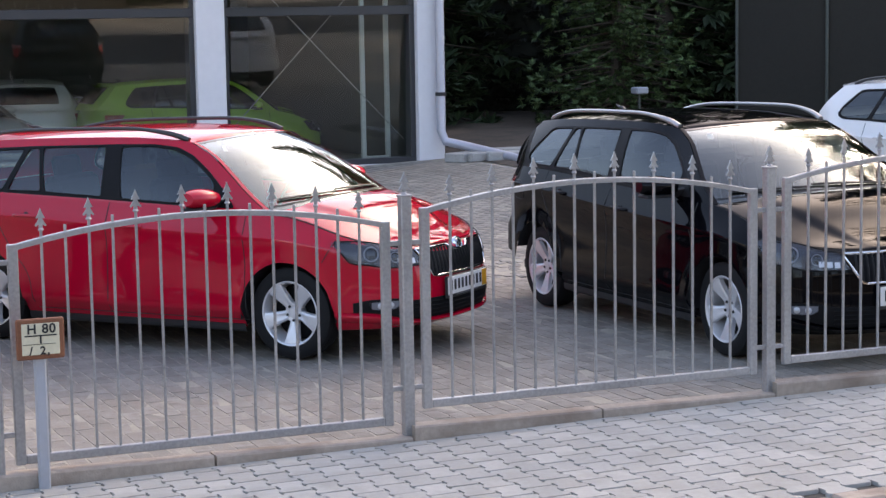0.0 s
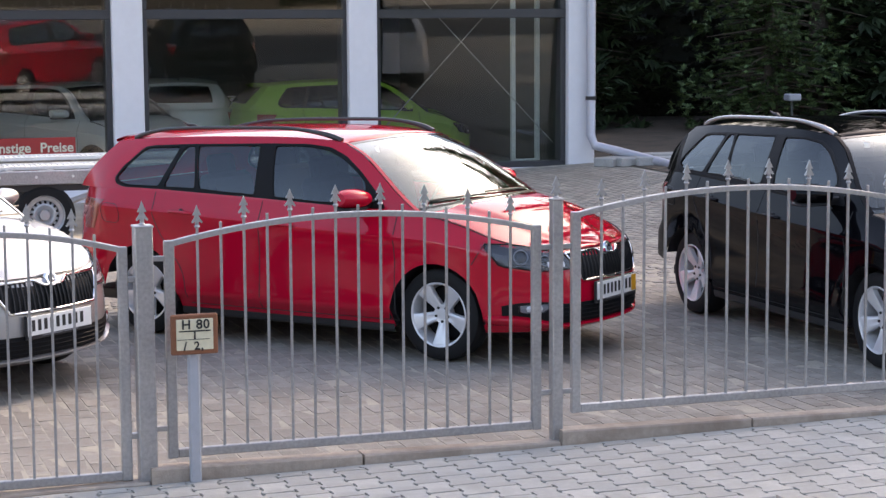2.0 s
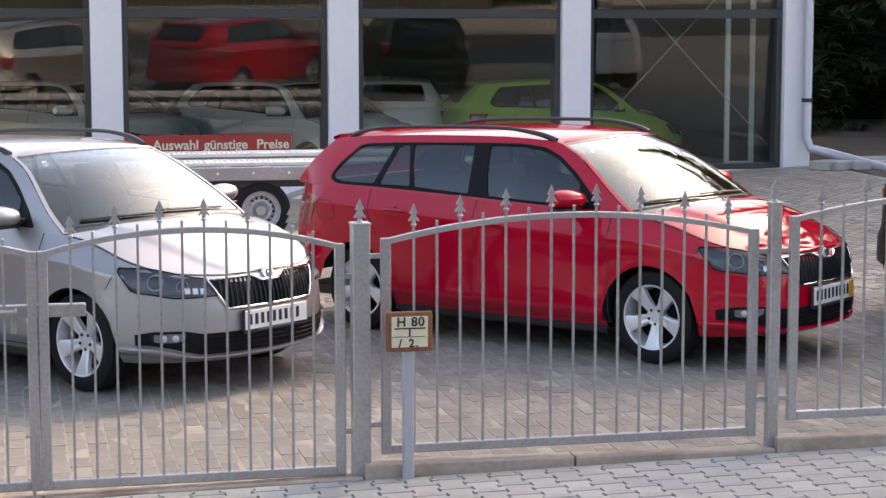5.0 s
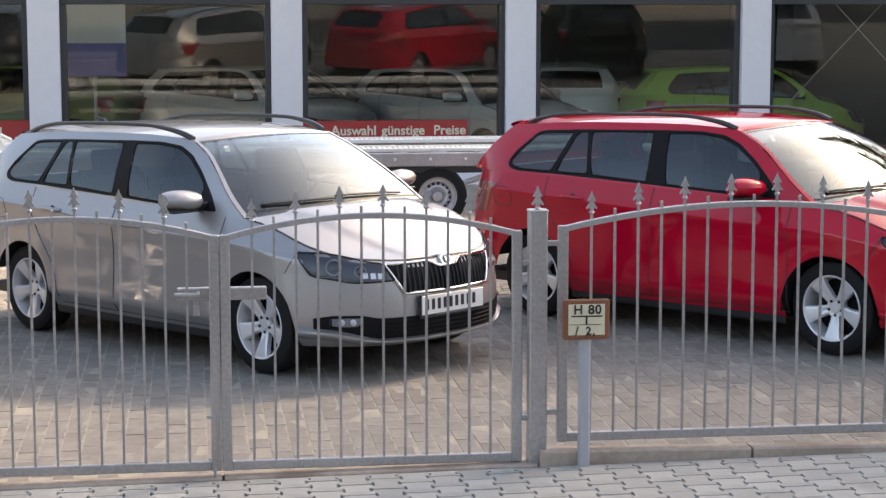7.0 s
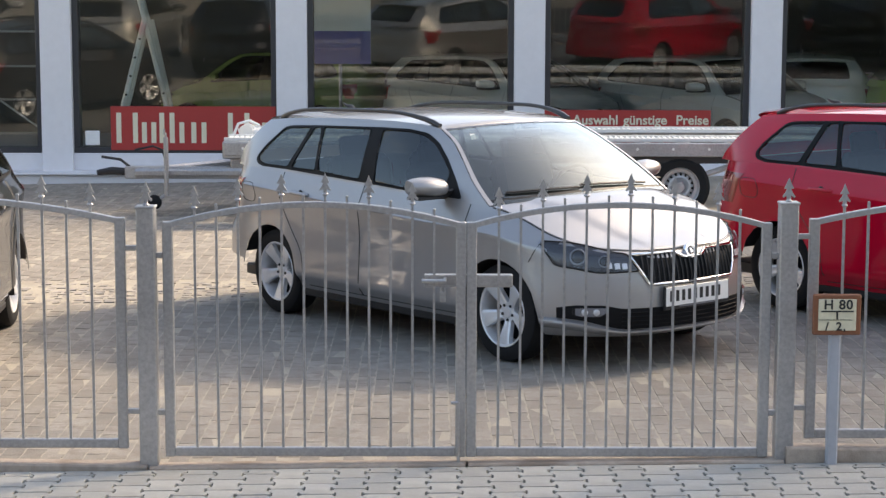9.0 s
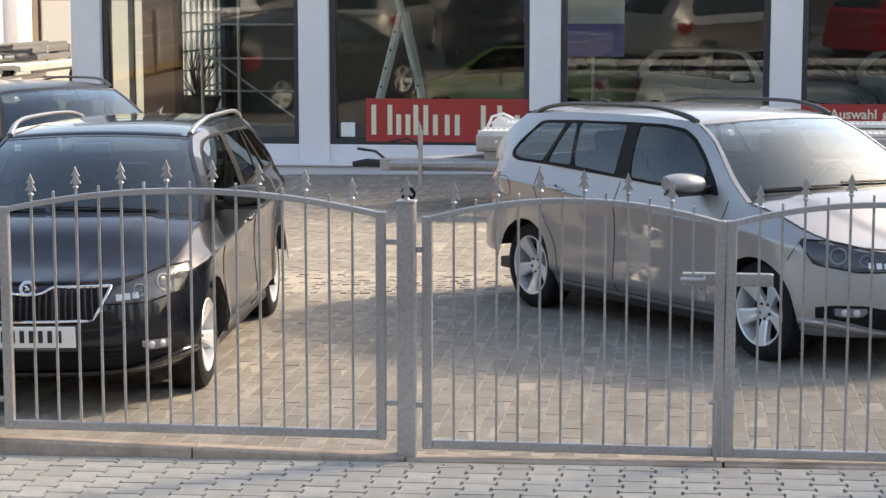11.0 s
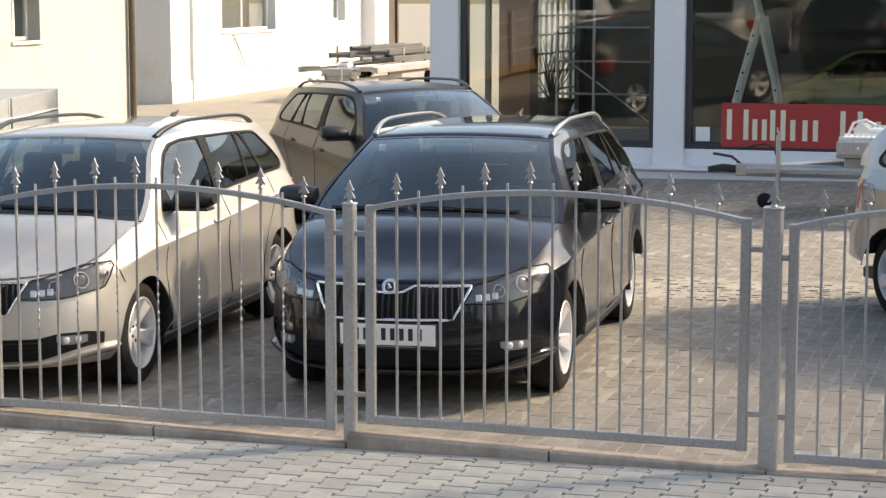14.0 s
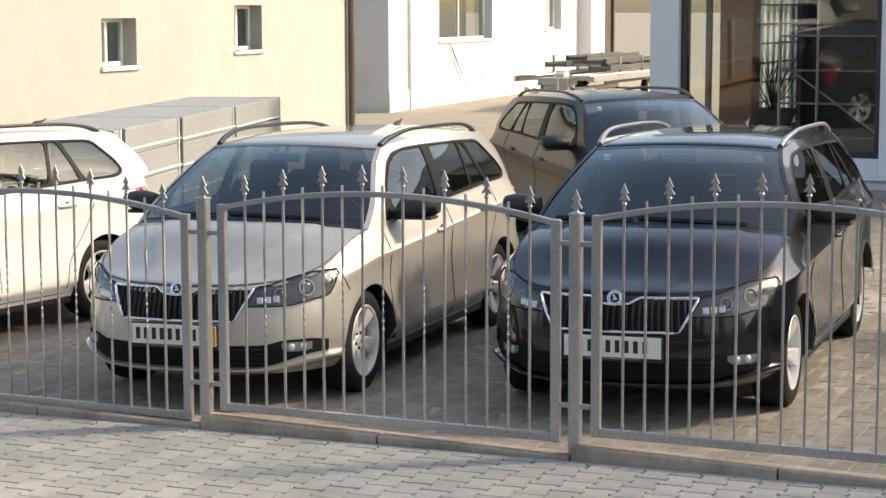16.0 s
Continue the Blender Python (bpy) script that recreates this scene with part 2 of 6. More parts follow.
# ---- mesh tools ----
class Build:
    """Gathers vertices and faces of one mesh."""

    def __init__(self):
        self.v, self.f = [], []

    def add(self, verts, faces):
        k = len(self.v)
        self.v += [tuple(p) for p in verts]
        self.f += [tuple(k + i for i in face) for face in faces]
        return self

    def grid(self, rows, flip=False):
        """A patch through rows of points of equal length."""
        n = len(rows[0])
        faces = []
        for i in range(len(rows) - 1):
            for j in range(n - 1):
                q = (i * n + j, i * n + j + 1, (i + 1) * n + j + 1, (i + 1) * n + j)
                faces.append(q[::-1] if flip else q)
        return self.add([p for r in rows for p in r], faces)

    def box(self, lo, hi, ch=0.0):
        """An upright box from corner to corner with chamfered edges."""
        c = [(a + b) / 2 for a, b in zip(lo, hi)]
        h = [(b - a) / 2 for a, b in zip(lo, hi)]
        return self.obox(pose(*c), h, ch)

    def obox(self, m, h, ch=0.0):
        """A box of half sizes h at the pose m, chamfered by ch."""
        ch = min(ch, min(h) * 0.6)
        if ch <= 0:
            vs = [(x * h[0], y * h[1], z * h[2]) for x in (-1, 1) for y in (-1, 1) for z in (-1, 1)]
            fs = [(0, 1, 3, 2), (4, 6, 7, 5), (0, 4, 5, 1), (2, 3, 7, 6), (0, 2, 6, 4), (1, 5, 7, 3)]
            return self.add([m @ Vector(p) for p in vs], fs)
        vs, ix = [], {}
        for sx in (-1, 1):
            for sy in (-1, 1):
                for sz in (-1, 1):
                    for a in range(3):
                        p = [s * (q - ch) for s, q in zip((sx, sy, sz), h)]
                        p[a] = (sx, sy, sz)[a] * h[a]
                        ix[sx, sy, sz, a] = len(vs)
                        vs.append(p)
        fs = []
        for s in (-1, 1):
            fs.append([ix[s, -1, -1, 0], ix[s, 1, -1, 0], ix[s, 1, 1, 0], ix[s, -1, 1, 0]][::s])
            fs.append([ix[-1, s, -1, 1], ix[-1, s, 1, 1], ix[1, s, 1, 1], ix[1, s, -1, 1]][::s])
            fs.append([ix[-1, -1, s, 2], ix[1, -1, s, 2], ix[1, 1, s, 2], ix[-1, 1, s, 2]][::s])
        for s in (-1, 1):
            for t in (-1, 1):
                fs.append([ix[s, t, -1, 0], ix[s, t, 1, 0], ix[s, t, 1, 1], ix[s, t, -1, 1]])
                fs.append([ix[s, -1, t, 0], ix[s, 1, t, 0], ix[s, 1, t, 2], ix[s, -1, t, 2]])
                fs.append([ix[-1, s, t, 1], ix[1, s, t, 1], ix[1, s, t, 2], ix[-1, s, t, 2]])
        for sx in (-1, 1):
            for sy in (-1, 1):
                for sz in (-1, 1):
                    fs.append([ix[sx, sy, sz, a] for a in range(3)])
        out = []
        for face in fs:
            a, b, c = (Vector(vs[i]) for i in face[:3])
            mid = sum((Vector(vs[i]) for i in face), Vector()) / len(face)
            out.append(face if (b - a).cross(c - b).dot(mid) > 0 else face[::-1])
        return self.add([m @ Vector(p) for p in vs], out)

    def tube(self, path, r, n=8, cap=True, flat=1.0):
        """A round bar of radius r (one number or one each) along a path."""
        path = [Vector(p) for p in path]
        rr = r if isinstance(r, (list, tuple)) else [r] * len(path)
        k = len(self.v)
        side = None
        for i, p in enumerate(path):
            d = (path[min(i + 1, len(path) - 1)] - path[max(i - 1, 0)]).normalized()
            if side is None:
                side = d.orthogonal().normalized()
            side = (side - d * side.dot(d)).normalized()
            up = d.cross(side)
            for j in range(n):
                a = 2 * math.pi * (j + 0.5) / n
                self.v.append(tuple(p + (side * math.cos(a) + up * math.sin(a) * flat) * rr[i]))
        for i in range(len(path) - 1):
            for j in range(n):
                self.f.append((k + i * n + j, k + i * n + (j + 1) % n, k + (i + 1) * n + (j + 1) % n, k + (i + 1) * n + j))
        if cap:
            self.f.append(tuple(k + j for j in range(n))[::-1])
            self.f.append(tuple(k + (len(path) - 1) * n + j for j in range(n)))
        return self

    def lathe(self, profile, m, n=32, closed=False):
        """Turns a profile of (radius, height) round the z axis of the pose m."""
        rows = [[m @ Vector((r * math.cos(2 * math.pi * j / n), r * math.sin(2 * math.pi * j / n), h)) for j in range(n + 1)] for r, h in profile]
        return self.grid(rows + ([rows[0]] if closed else []), flip=True)

    def prism(self, outline, depth, m):
        """A plate: an outline of (x, y), from height 0 to depth, at the pose m."""
        n = len(outline)
        vs = [m @ Vector((x, y, 0)) for x, y in outline] + [m @ Vector((x, y, depth)) for x, y in outline]
        return self.add(vs, [tuple(range(n))[::-1], tuple(range(n, 2 * n))] + [(i, (i + 1) % n, n + (i + 1) % n, n + i) for i in range(n)])

    def mesh(self, name, mat, smooth=False, angle=35):
        me = bpy.data.meshes.new(name)
        me.from_pydata(self.v, [], self.f)
        me.materials.append(mat)
        if smooth:
            bm = bmesh.new()
            bm.from_mesh(me)
            bmesh.ops.remove_doubles(bm, verts=bm.verts, dist=0.0004)
            bmesh.ops.dissolve_degenerate(bm, edges=bm.edges, dist=0.0003)
            bmesh.ops.recalc_face_normals(bm, faces=bm.faces) if smooth == "closed" else None
            for face in bm.faces:
                face.smooth = True
            bm.to_mesh(me)
            bm.free()
            me.set_sharp_from_angle(angle=radians(angle))
        me.update()
        return me


def part(name, b, mat, parent=None, label="", smooth=False, angle=35, at=None):
    """Links a Build as one mesh object under a thing or under a part."""
    ob = new(name, b.mesh(name, mat, smooth, angle))
    if parent is not None:
        ob.parent = parent
    if at is not None:
        ob.matrix_basis = at
    return tagged(ob, label) if label else ob


def thing(name, label, category, group="", kind="", at=None):
    ob = tagged(new(name), label, category, group, kind)
    if at is not None:
        ob.matrix_basis = at
    return ob


def lerp(a, b, t):
    return a + (b - a) * t


def curve(table, x):
    """Smooth reading of a table of (x, y) pairs, rising in x: cubic pieces that never overshoot."""
    if x <= table[0][0]:
        return table[0][1]
    if x >= table[-1][0]:
        return table[-1][1]
    i = next(k for k in range(len(table) - 1) if table[k + 1][0] >= x)
    step = [(q[1] - p[1]) / (q[0] - p[0]) for p, q in zip(table, table[1:])]

    def slope(k):
        if k in (0, len(step)):
            return step[min(k, len(step) - 1)]
        a, b = step[k - 1], step[k]
        return 0.0 if a * b <= 0 else 2 * a * b / (a + b)
    (x0, y0), (x1, y1) = table[i], table[i + 1]
    w = x1 - x0
    t = (x - x0) / w
    return (2 * t ** 3 - 3 * t * t + 1) * y0 + (t ** 3 - 2 * t * t + t) * w * slope(i) + (3 * t * t - 2 * t ** 3) * y1 + (t ** 3 - t * t) * w * slope(i + 1)


def ease(a, b, x):
    t = min(max((x - a) / (b - a), 0), 1)
    return t * t * (3 - 2 * t)


def gz(x, y):
    """Height of the ground: it rises to the right and falls away far to the left."""
    return 0.012 * x - 0.006 * min(max(0, -7 - x), 20) * ease(2, 12, y) + 0.028 * min(max(0, x - 3), 12) * ease(5, 14, y)


def lettering(name, text, size, mat, parent, at, label=""):
    cu = bpy.data.curves.new(name, "FONT")
    cu.body, cu.size, cu.extrude, cu.offset = text, size, 0.002, size * 0.02
    tmp = bpy.data.objects.new(name, cu)
    scene.collection.objects.link(tmp)
    me = bpy.data.meshes.new_from_object(tmp.evaluated_get(bpy.context.evaluated_depsgraph_get()))
    bpy.data.objects.remove(tmp)
    me.materials.clear()
    me.materials.append(mat)
    ob = new(name, me)
    ob.parent = parent
    ob.matrix_basis = at
    return tagged(ob, label) if label else ob


# ---- the estate cars ----
ARCH, HUB_Z = 0.335, 0.30


def rounded(poly, r=0.03, n=4):
    """A polygon with its corners rounded by about r."""
    out = []
    for i, p in enumerate(poly):
        p, a, c = Vector(p), Vector(poly[i - 1]), Vector(poly[(i + 1) % len(poly)])
        ra, rc = min(r, (a - p).length * 0.45), min(r, (c - p).length * 0.45)
        p0, p1 = p + (a - p).normalized() * ra, p + (c - p).normalized() * rc
        for k in range(n + 1):
            t = k / n
            out.append(p0 * (1 - t) ** 2 + p * 2 * t * (1 - t) + p1 * t * t)
    return out


def inside(poly, x, y):
    hit = False
    for i in range(len(poly)):
        (x0, y0), (x1, y1) = poly[i - 1], poly[i]
        if (y0 > y) != (y1 > y) and x < x0 + (y - y0) * (x1 - x0) / (y1 - y0):
            hit = not hit
    return hit


def cut_sheet(outer, holes, step):
    """Triangulates a flat outline so that the edges of all holes are kept: points and (triangle, index of hole or -1)."""
    pts, edges = [], []
    for poly in [outer] + holes:
        k, dense = len(pts), []
        for i, p in enumerate(poly):
            q = poly[(i + 1) % len(poly)]
            m = max(1, int((Vector(q) - Vector(p)).length / step))
            dense += [Vector(p).lerp(Vector(q), j / m) for j in range(m)]
        pts += dense
        edges += [(k + i, k + (i + 1) % len(dense)) for i in range(len(dense))]
    lo = [min(p[a] for p in outer) for a in (0, 1)]
    hi = [max(p[a] for p in outer) for a in (0, 1)]
    for x in np.arange(lo[0] + step * 0.37, hi[0], step):
        for y in np.arange(lo[1] + step * 0.41, hi[1], step):
            if inside(outer, x, y):
                pts.append(Vector((float(x), float(y))))
    vs, _, fs, _, _, _ = delaunay_2d_cdt([Vector((p[0], p[1])) for p in pts], edges, [], 0, 1e-5)
    out = []
    for f in fs:
        c = sum((vs[i] for i in f), Vector((0, 0))) / len(f)
        if not inside(outer, c.x, c.y):
            continue
        a, b, d = (vs[i] for i in f[:3])
        f = f if (b - a).cross(d - a) > 0 else f[::-1]
        out.append((f, next((k for k, h in enumerate(holes) if inside(h, c.x, c.y)), -1)))
    return vs, out


class CarShape:
    """The skin of a car: x ahead, y to its left, z up; the origin lies on the ground between the axles."""

    hf, hr, half = 1.235, -1.235, 0.866
    x0, x1, fx, rx = 2.075, -2.16, 1.20, -1.35
    cowl, header, tail = 1.07, 0.36, -1.64
    TOPS = [(-2.16, 1.00), (-1.9, 1.02), (-1.5, 1.022), (-1.1, 1.015), (-0.2, 0.985), (0.5, 0.957), (1.07, 0.935), (1.35, 0.885), (1.65, 0.79), (1.85, 0.735), (2.0, 0.712), (2.075, 0.700)]
    CREASE = [(-2.16, 0.93), (-1.6, 0.905), (-0.8, 0.868), (-0.1, 0.835), (0.6, 0.805), (1.2, 0.78), (1.7, 0.70), (2.1, 0.60)]
    LOWER = [(0, 0.075), (0.10, 0.038), (0.165, 0.006), (0.19, 0.0), (0.40, 0.008), (0.68, 0.017), (0.90, 0.010), (0.985, 0.0), (1.0, 0.0)]
    UPPER = [(0, 0.0), (0.10, 0.010), (0.5, 0.036), (1.0, 0.070)]
    FRONT = [(0.20, 0.09), (0.24, 0.03), (0.30, 0.006), (0.37, 0.0), (0.46, 0.002), (0.52, 0.008), (0.60, 0.022), (0.66, 0.040), (0.69, 0.062), (0.705, 0.09)]
    REAR = [(0.20, 0.11), (0.28, 0.025), (0.40, 0.0), (0.55, 0.004), (0.60, 0.032), (0.80, 0.05), (1.0, 0.10)]
    EDGE_Z = [(-2.2, 1.30), (-1.64, 1.345), (-1.3, 1.372), (-0.7, 1.395), (-0.1, 1.402), (0.20, 1.390), (0.36, 1.370), (1.2, 1.30)]
    EDGE_Y = [(-2.2, 0.52), (-1.64, 0.565), (-1.2, 0.595), (-0.5, 0.615), (0.0, 0.612), (0.36, 0.580), (1.2, 0.545)]
    PILLAR = [(1.07, 0.935), (0.90, 1.052), (0.72, 1.180), (0.54, 1.294), (0.36, 1.370)]

    def outline(self, s):
        """s 0..1 round the front, 1..2 along the side, 2..3 round the back: plan point and outward normal."""
        def at(q):
            if q <= 1:
                a = max(q, 0) * math.pi / 2
                return Vector((self.fx + (self.x0 - self.fx) * max(math.cos(a), 0) ** 0.85, self.half * math.sin(a) ** 0.85, 0))
            if q <= 2:
                u = q - 1
                return Vector((lerp(self.fx, self.rx, u), self.half + 0.006 * math.sin(math.pi * u), 0))
            a = (min(q, 3) - 2) * math.pi / 2
            return Vector((self.rx - (self.rx - self.x1) * math.sin(a) ** 0.75, self.half * max(math.cos(a), 0) ** 0.60, 0))
        p = at(s)
        d = at(min(s + 0.004, 3)) - at(max(s - 0.004, 0))
        if s < 0.004:
            d = Vector((0, 1, 0))
        if s > 2.996:
            d = Vector((0, -1, 0))
        d.normalize()
        return p, Vector((d.y, -d.x, 0))

    def top(self, x):
        return curve(self.TOPS, x)

    def inset(self, x, z, zt):
        zc = curve(self.CREASE, x)
        side = curve(self.LOWER, (z - 0.2) / (zc - 0.2)) if z <= zc else curve(self.UPPER, (z - zc) / max(zt - zc, 0.01))
        front = curve(self.FRONT, 0.20 + (z - 0.20) * 0.505 / (zt - 0.20))
        rear = curve(self.REAR, 0.20 + (z - 0.20) * 0.80 / (zt - 0.20))
        wf, wr = ease(1.25, 1.80, x), ease(1.55, 1.95, -x)
        flare = sum(0.012 * math.exp(-((math.hypot(x - h, z - HUB_Z) - ARCH - 0.02) / 0.05) ** 2) for h in (self.hf, self.hr)) * ease(0.28, 0.36, z)
        fender = 0.05 * ease(0.78, 1.0, (z - 0.2) / (zt - 0.2)) * ease(0.8, 1.3, x) * (1 - wf)
        return side * (1 - wf - wr) + front * wf + rear * wr + fender - flare

    def skin(self, s, z, off=0.0):
        p, n = self.outline(s)
        q = p - n * (self.inset(p.x, z, self.top(p.x)) - off)
        return Vector((q.x, q.y, z))

    def s_front(self, y):
        """The place round the front at which the outline is y off the middle."""
        return math.asin(min(1.0, (abs(y) / self.half)) ** (1 / 0.85)) * 2 / math.pi

    def s_at(self, x):
        """The place along the outline at which it is at x."""
        if x > self.fx:
            return math.acos(min(1, (x - self.fx) / (self.x0 - self.fx)) ** (1 / 0.85)) * 2 / math.pi
        if x < self.rx:
            return 2 + math.asin(min(1, ((self.rx - x) / (self.rx - self.x1)) ** (1 / 0.75))) * 2 / math.pi
        return 1 + (self.fx - x) / (self.fx - self.rx)

    def zbot(self, x):
        for h in (self.hf, self.hr):
            if abs(x - h) < ARCH:
                return HUB_Z + math.sqrt(ARCH ** 2 - (x - h) ** 2)
        return 0.20 if x > 1.5 else 0.19 if x > -1.5 else 0.37 + 0.02 * ease(1.6, 2.0, -x)

    def belt(self, x):
        return self.skin(self.s_at(x), self.top(x))

    def rail(self, x):
        """The roof's edge at x."""
        return Vector((x, curve(self.EDGE_Y, x), curve(self.EDGE_Z, x)))

    def side(self, x, z, off=0.0):
        """The glasshouse's side at x and height z."""
        a, b = self.belt(x), self.rail(x)
        u = (z - a.z) / (b.z - a.z)
        return Vector((x, a.y - (a.y - b.y) * (0.62 * u + 0.38 * u * abs(u)) + off, z))


def flip_y(p):
    return Vector((p[0], -p[1], p[2]))


def both(rows_of, b):
    """Adds a patch of the left side and its mirror image."""
    rows = rows_of()
    b.grid(rows)
    b.grid([[flip_y(p) for p in r] for r in rows], flip=True)


KLOW = [0, 0.05, 0.10, 0.14, 0.165, 0.19, 0.25, 0.33, 0.41, 0.50, 0.60, 0.70, 0.80, 0.90, 0.95, 0.985, 1.0]
KUP = [0.05, 0.10, 0.20, 0.35, 0.50, 0.65, 0.80, 0.92, 1.0]


def side_z(cs, x):
    zt, zb, zc = cs.top(x), cs.zbot(x), min(curve(cs.CREASE, x), cs.top(x) - 0.05)
    return [max(zb, lerp(0.20, zc, k)) for k in KLOW] + [max(zb, lerp(zc, zt, k)) for k in KUP]


def wheel_meshes():
    """Meshes of a wheel whose axle is y, with its outer face towards +y."""
    turn = pose(0, 0, 0, -90, 0, 0)
    tyre = Build().lathe([(0.205, -0.095), (0.232, -0.10), (0.270, -0.098), (0.292, -0.085), (0.2985, -0.06), (0.300, -0.02), (0.300, 0.02), (0.2985, 0.06), (0.292, 0.085), (0.270, 0.098), (0.232, 0.10), (0.205, 0.092)], turn, 40)
    for g in (-0.035, 0.0, 0.035):
        tyre.lathe([(0.2995, g - 0.004), (0.3008, g - 0.004), (0.3008, g + 0.004), (0.2995, g + 0.004)], turn, 40)
    rim = Build().lathe([(0.212, 0.092), (0.207, 0.098), (0.198, 0.094), (0.192, 0.07), (0.185, 0.02), (0.18, -0.06)], turn, 40)
    rim.lathe([(0.0, 0.052), (0.030, 0.052), (0.036, 0.046), (0.062, 0.050), (0.066, 0.04), (0.066, 0.0)], turn, 24)
    for i in range(5):
        a = radians(90 + 72 * i)
        m = turn @ pose(0, 0, 0, 0, 0, math.degrees(a))
        rows = []
        for r, w, h in ((0.045, 0.028, 0.050), (0.09, 0.036, 0.062), (0.14, 0.045, 0.078), (0.175, 0.054, 0.088), (0.199, 0.066, 0.092)):
            rows.append([m @ Vector((r, q * w, h - dz)) for q, dz in ((-1, 0.035), (-0.92, 0.006), (-0.55, 0.0), (0, 0.006), (0.55, 0.0), (0.92, 0.006), (1, 0.035))])
        rim.grid(rows, flip=True)
    # matt black backing: the shade behind the spokes put into its colour
    back = Build().lathe([(0.0, -0.01), (0.13, -0.01), (0.185, -0.03), (0.20, -0.06)], turn, 32)
    bolt = Build().lathe([(0.0, 0.056), (0.0085, 0.056), (0.0095, 0.048)], turn, 8)
    return tyre.mesh("tyre", M["rubber"], True), rim.mesh("rim", M["alloy"], True, 30), back.mesh("brake_disc", M["slat"], True), bolt.mesh("wheel_bolt", M["ink"], True)


WHEEL = wheel_meshes()


def front_strip(cs, y0, y1, zt, zb, n=14, rows=4, off=0.004, side=1):
    """A patch on the front skin between two heights, from y0 to y1 off the middle."""
    out = []
    for j in range(rows + 1):
        r = []
        for i in range(n + 1):
            y = lerp(y0, y1, i / n)
            z = lerp(zb(y), zt(y), j / rows)
            p = cs.skin(cs.s_front(y), z, off)
            r.append(Vector((p.x, p.y * side * (1 if y >= 0 else -1), p.z)))
        out.append(r)
    return out


def patch(rows, thick=0.02, flip=False):
    """A patch with a rim that runs back into the body."""
    b = Build()
    b.grid(rows, flip)
    edge = rows[0] + [r[-1] for r in rows[1:]] + rows[-1][-2::-1] + [r[0] for r in rows[-2:0:-1]]
    mid = sum(edge, Vector()) / len(edge)
    inner = [p + (Vector((0, 0, mid.z)) - p).normalized() * 0 + Vector((-thick if mid.x > 0 else thick, 0, 0)) for p in edge]
    k, n = len(b.v), len(edge)
    b.v += [tuple(p) for p in edge + inner]
    b.f += [(k + i, k + (i + 1) % n, k + n + (i + 1) % n, k + n + i)[:: -1 if not flip else 1] for i in range(n)]
    return b


WINDOWS = [
    [(0.645, 0.985), (0.30, 0.990), (-0.085, 1.008), (-0.160, 1.343), (0.10, 1.345), (0.26, 1.325), (0.40, 1.272), (0.55, 1.180), (0.645, 1.110)],
    [(-0.245, 1.015), (-0.735, 1.040), (-0.835, 1.330), (-0.285, 1.342)],
    [(-0.765, 1.042), (-1.060, 1.045), (-0.955, 1.322), (-0.862, 1.328)],
    [(-1.105, 1.046), (-1.40, 1.050), (-1.475, 1.068), (-1.515, 1.098), (-1.48, 1.15), (-1.335, 1.295), (-1.27, 1.308), (-0.995, 1.320)],
]
DLO = [(0.835, 0.962), (0.50, 0.968), (-0.20, 0.998), (-1.08, 1.029), (-1.42, 1.034), (-1.50, 1.052), (-1.538, 1.090), (-1.495, 1.165), (-1.345, 1.310), (-1.27, 1.323), (-0.90, 1.340), (-0.20, 1.358), (0.10, 1.360), (0.28, 1.340), (0.42, 1.285), (0.58, 1.185), (0.74, 1.060)]


def side_grid(cs, vs, tris, keep, off=0.0, sg=1):
    """Lifts the triangles of a flat side view that belong to keep onto the glasshouse's side."""
    b, seen = Build(), {}
    for f, k in tris:
        if k != keep:
            continue
        face = []
        for i in f:
            if i not in seen:
                seen[i] = len(b.v)
                p = cs.side(vs[i].x, vs[i].y, off)
                b.v.append((p.x, p.y * sg, p.z))
            face.append(seen[i])
        b.f.append(tuple(face) if sg < 0 else tuple(face[::-1]))
    return b


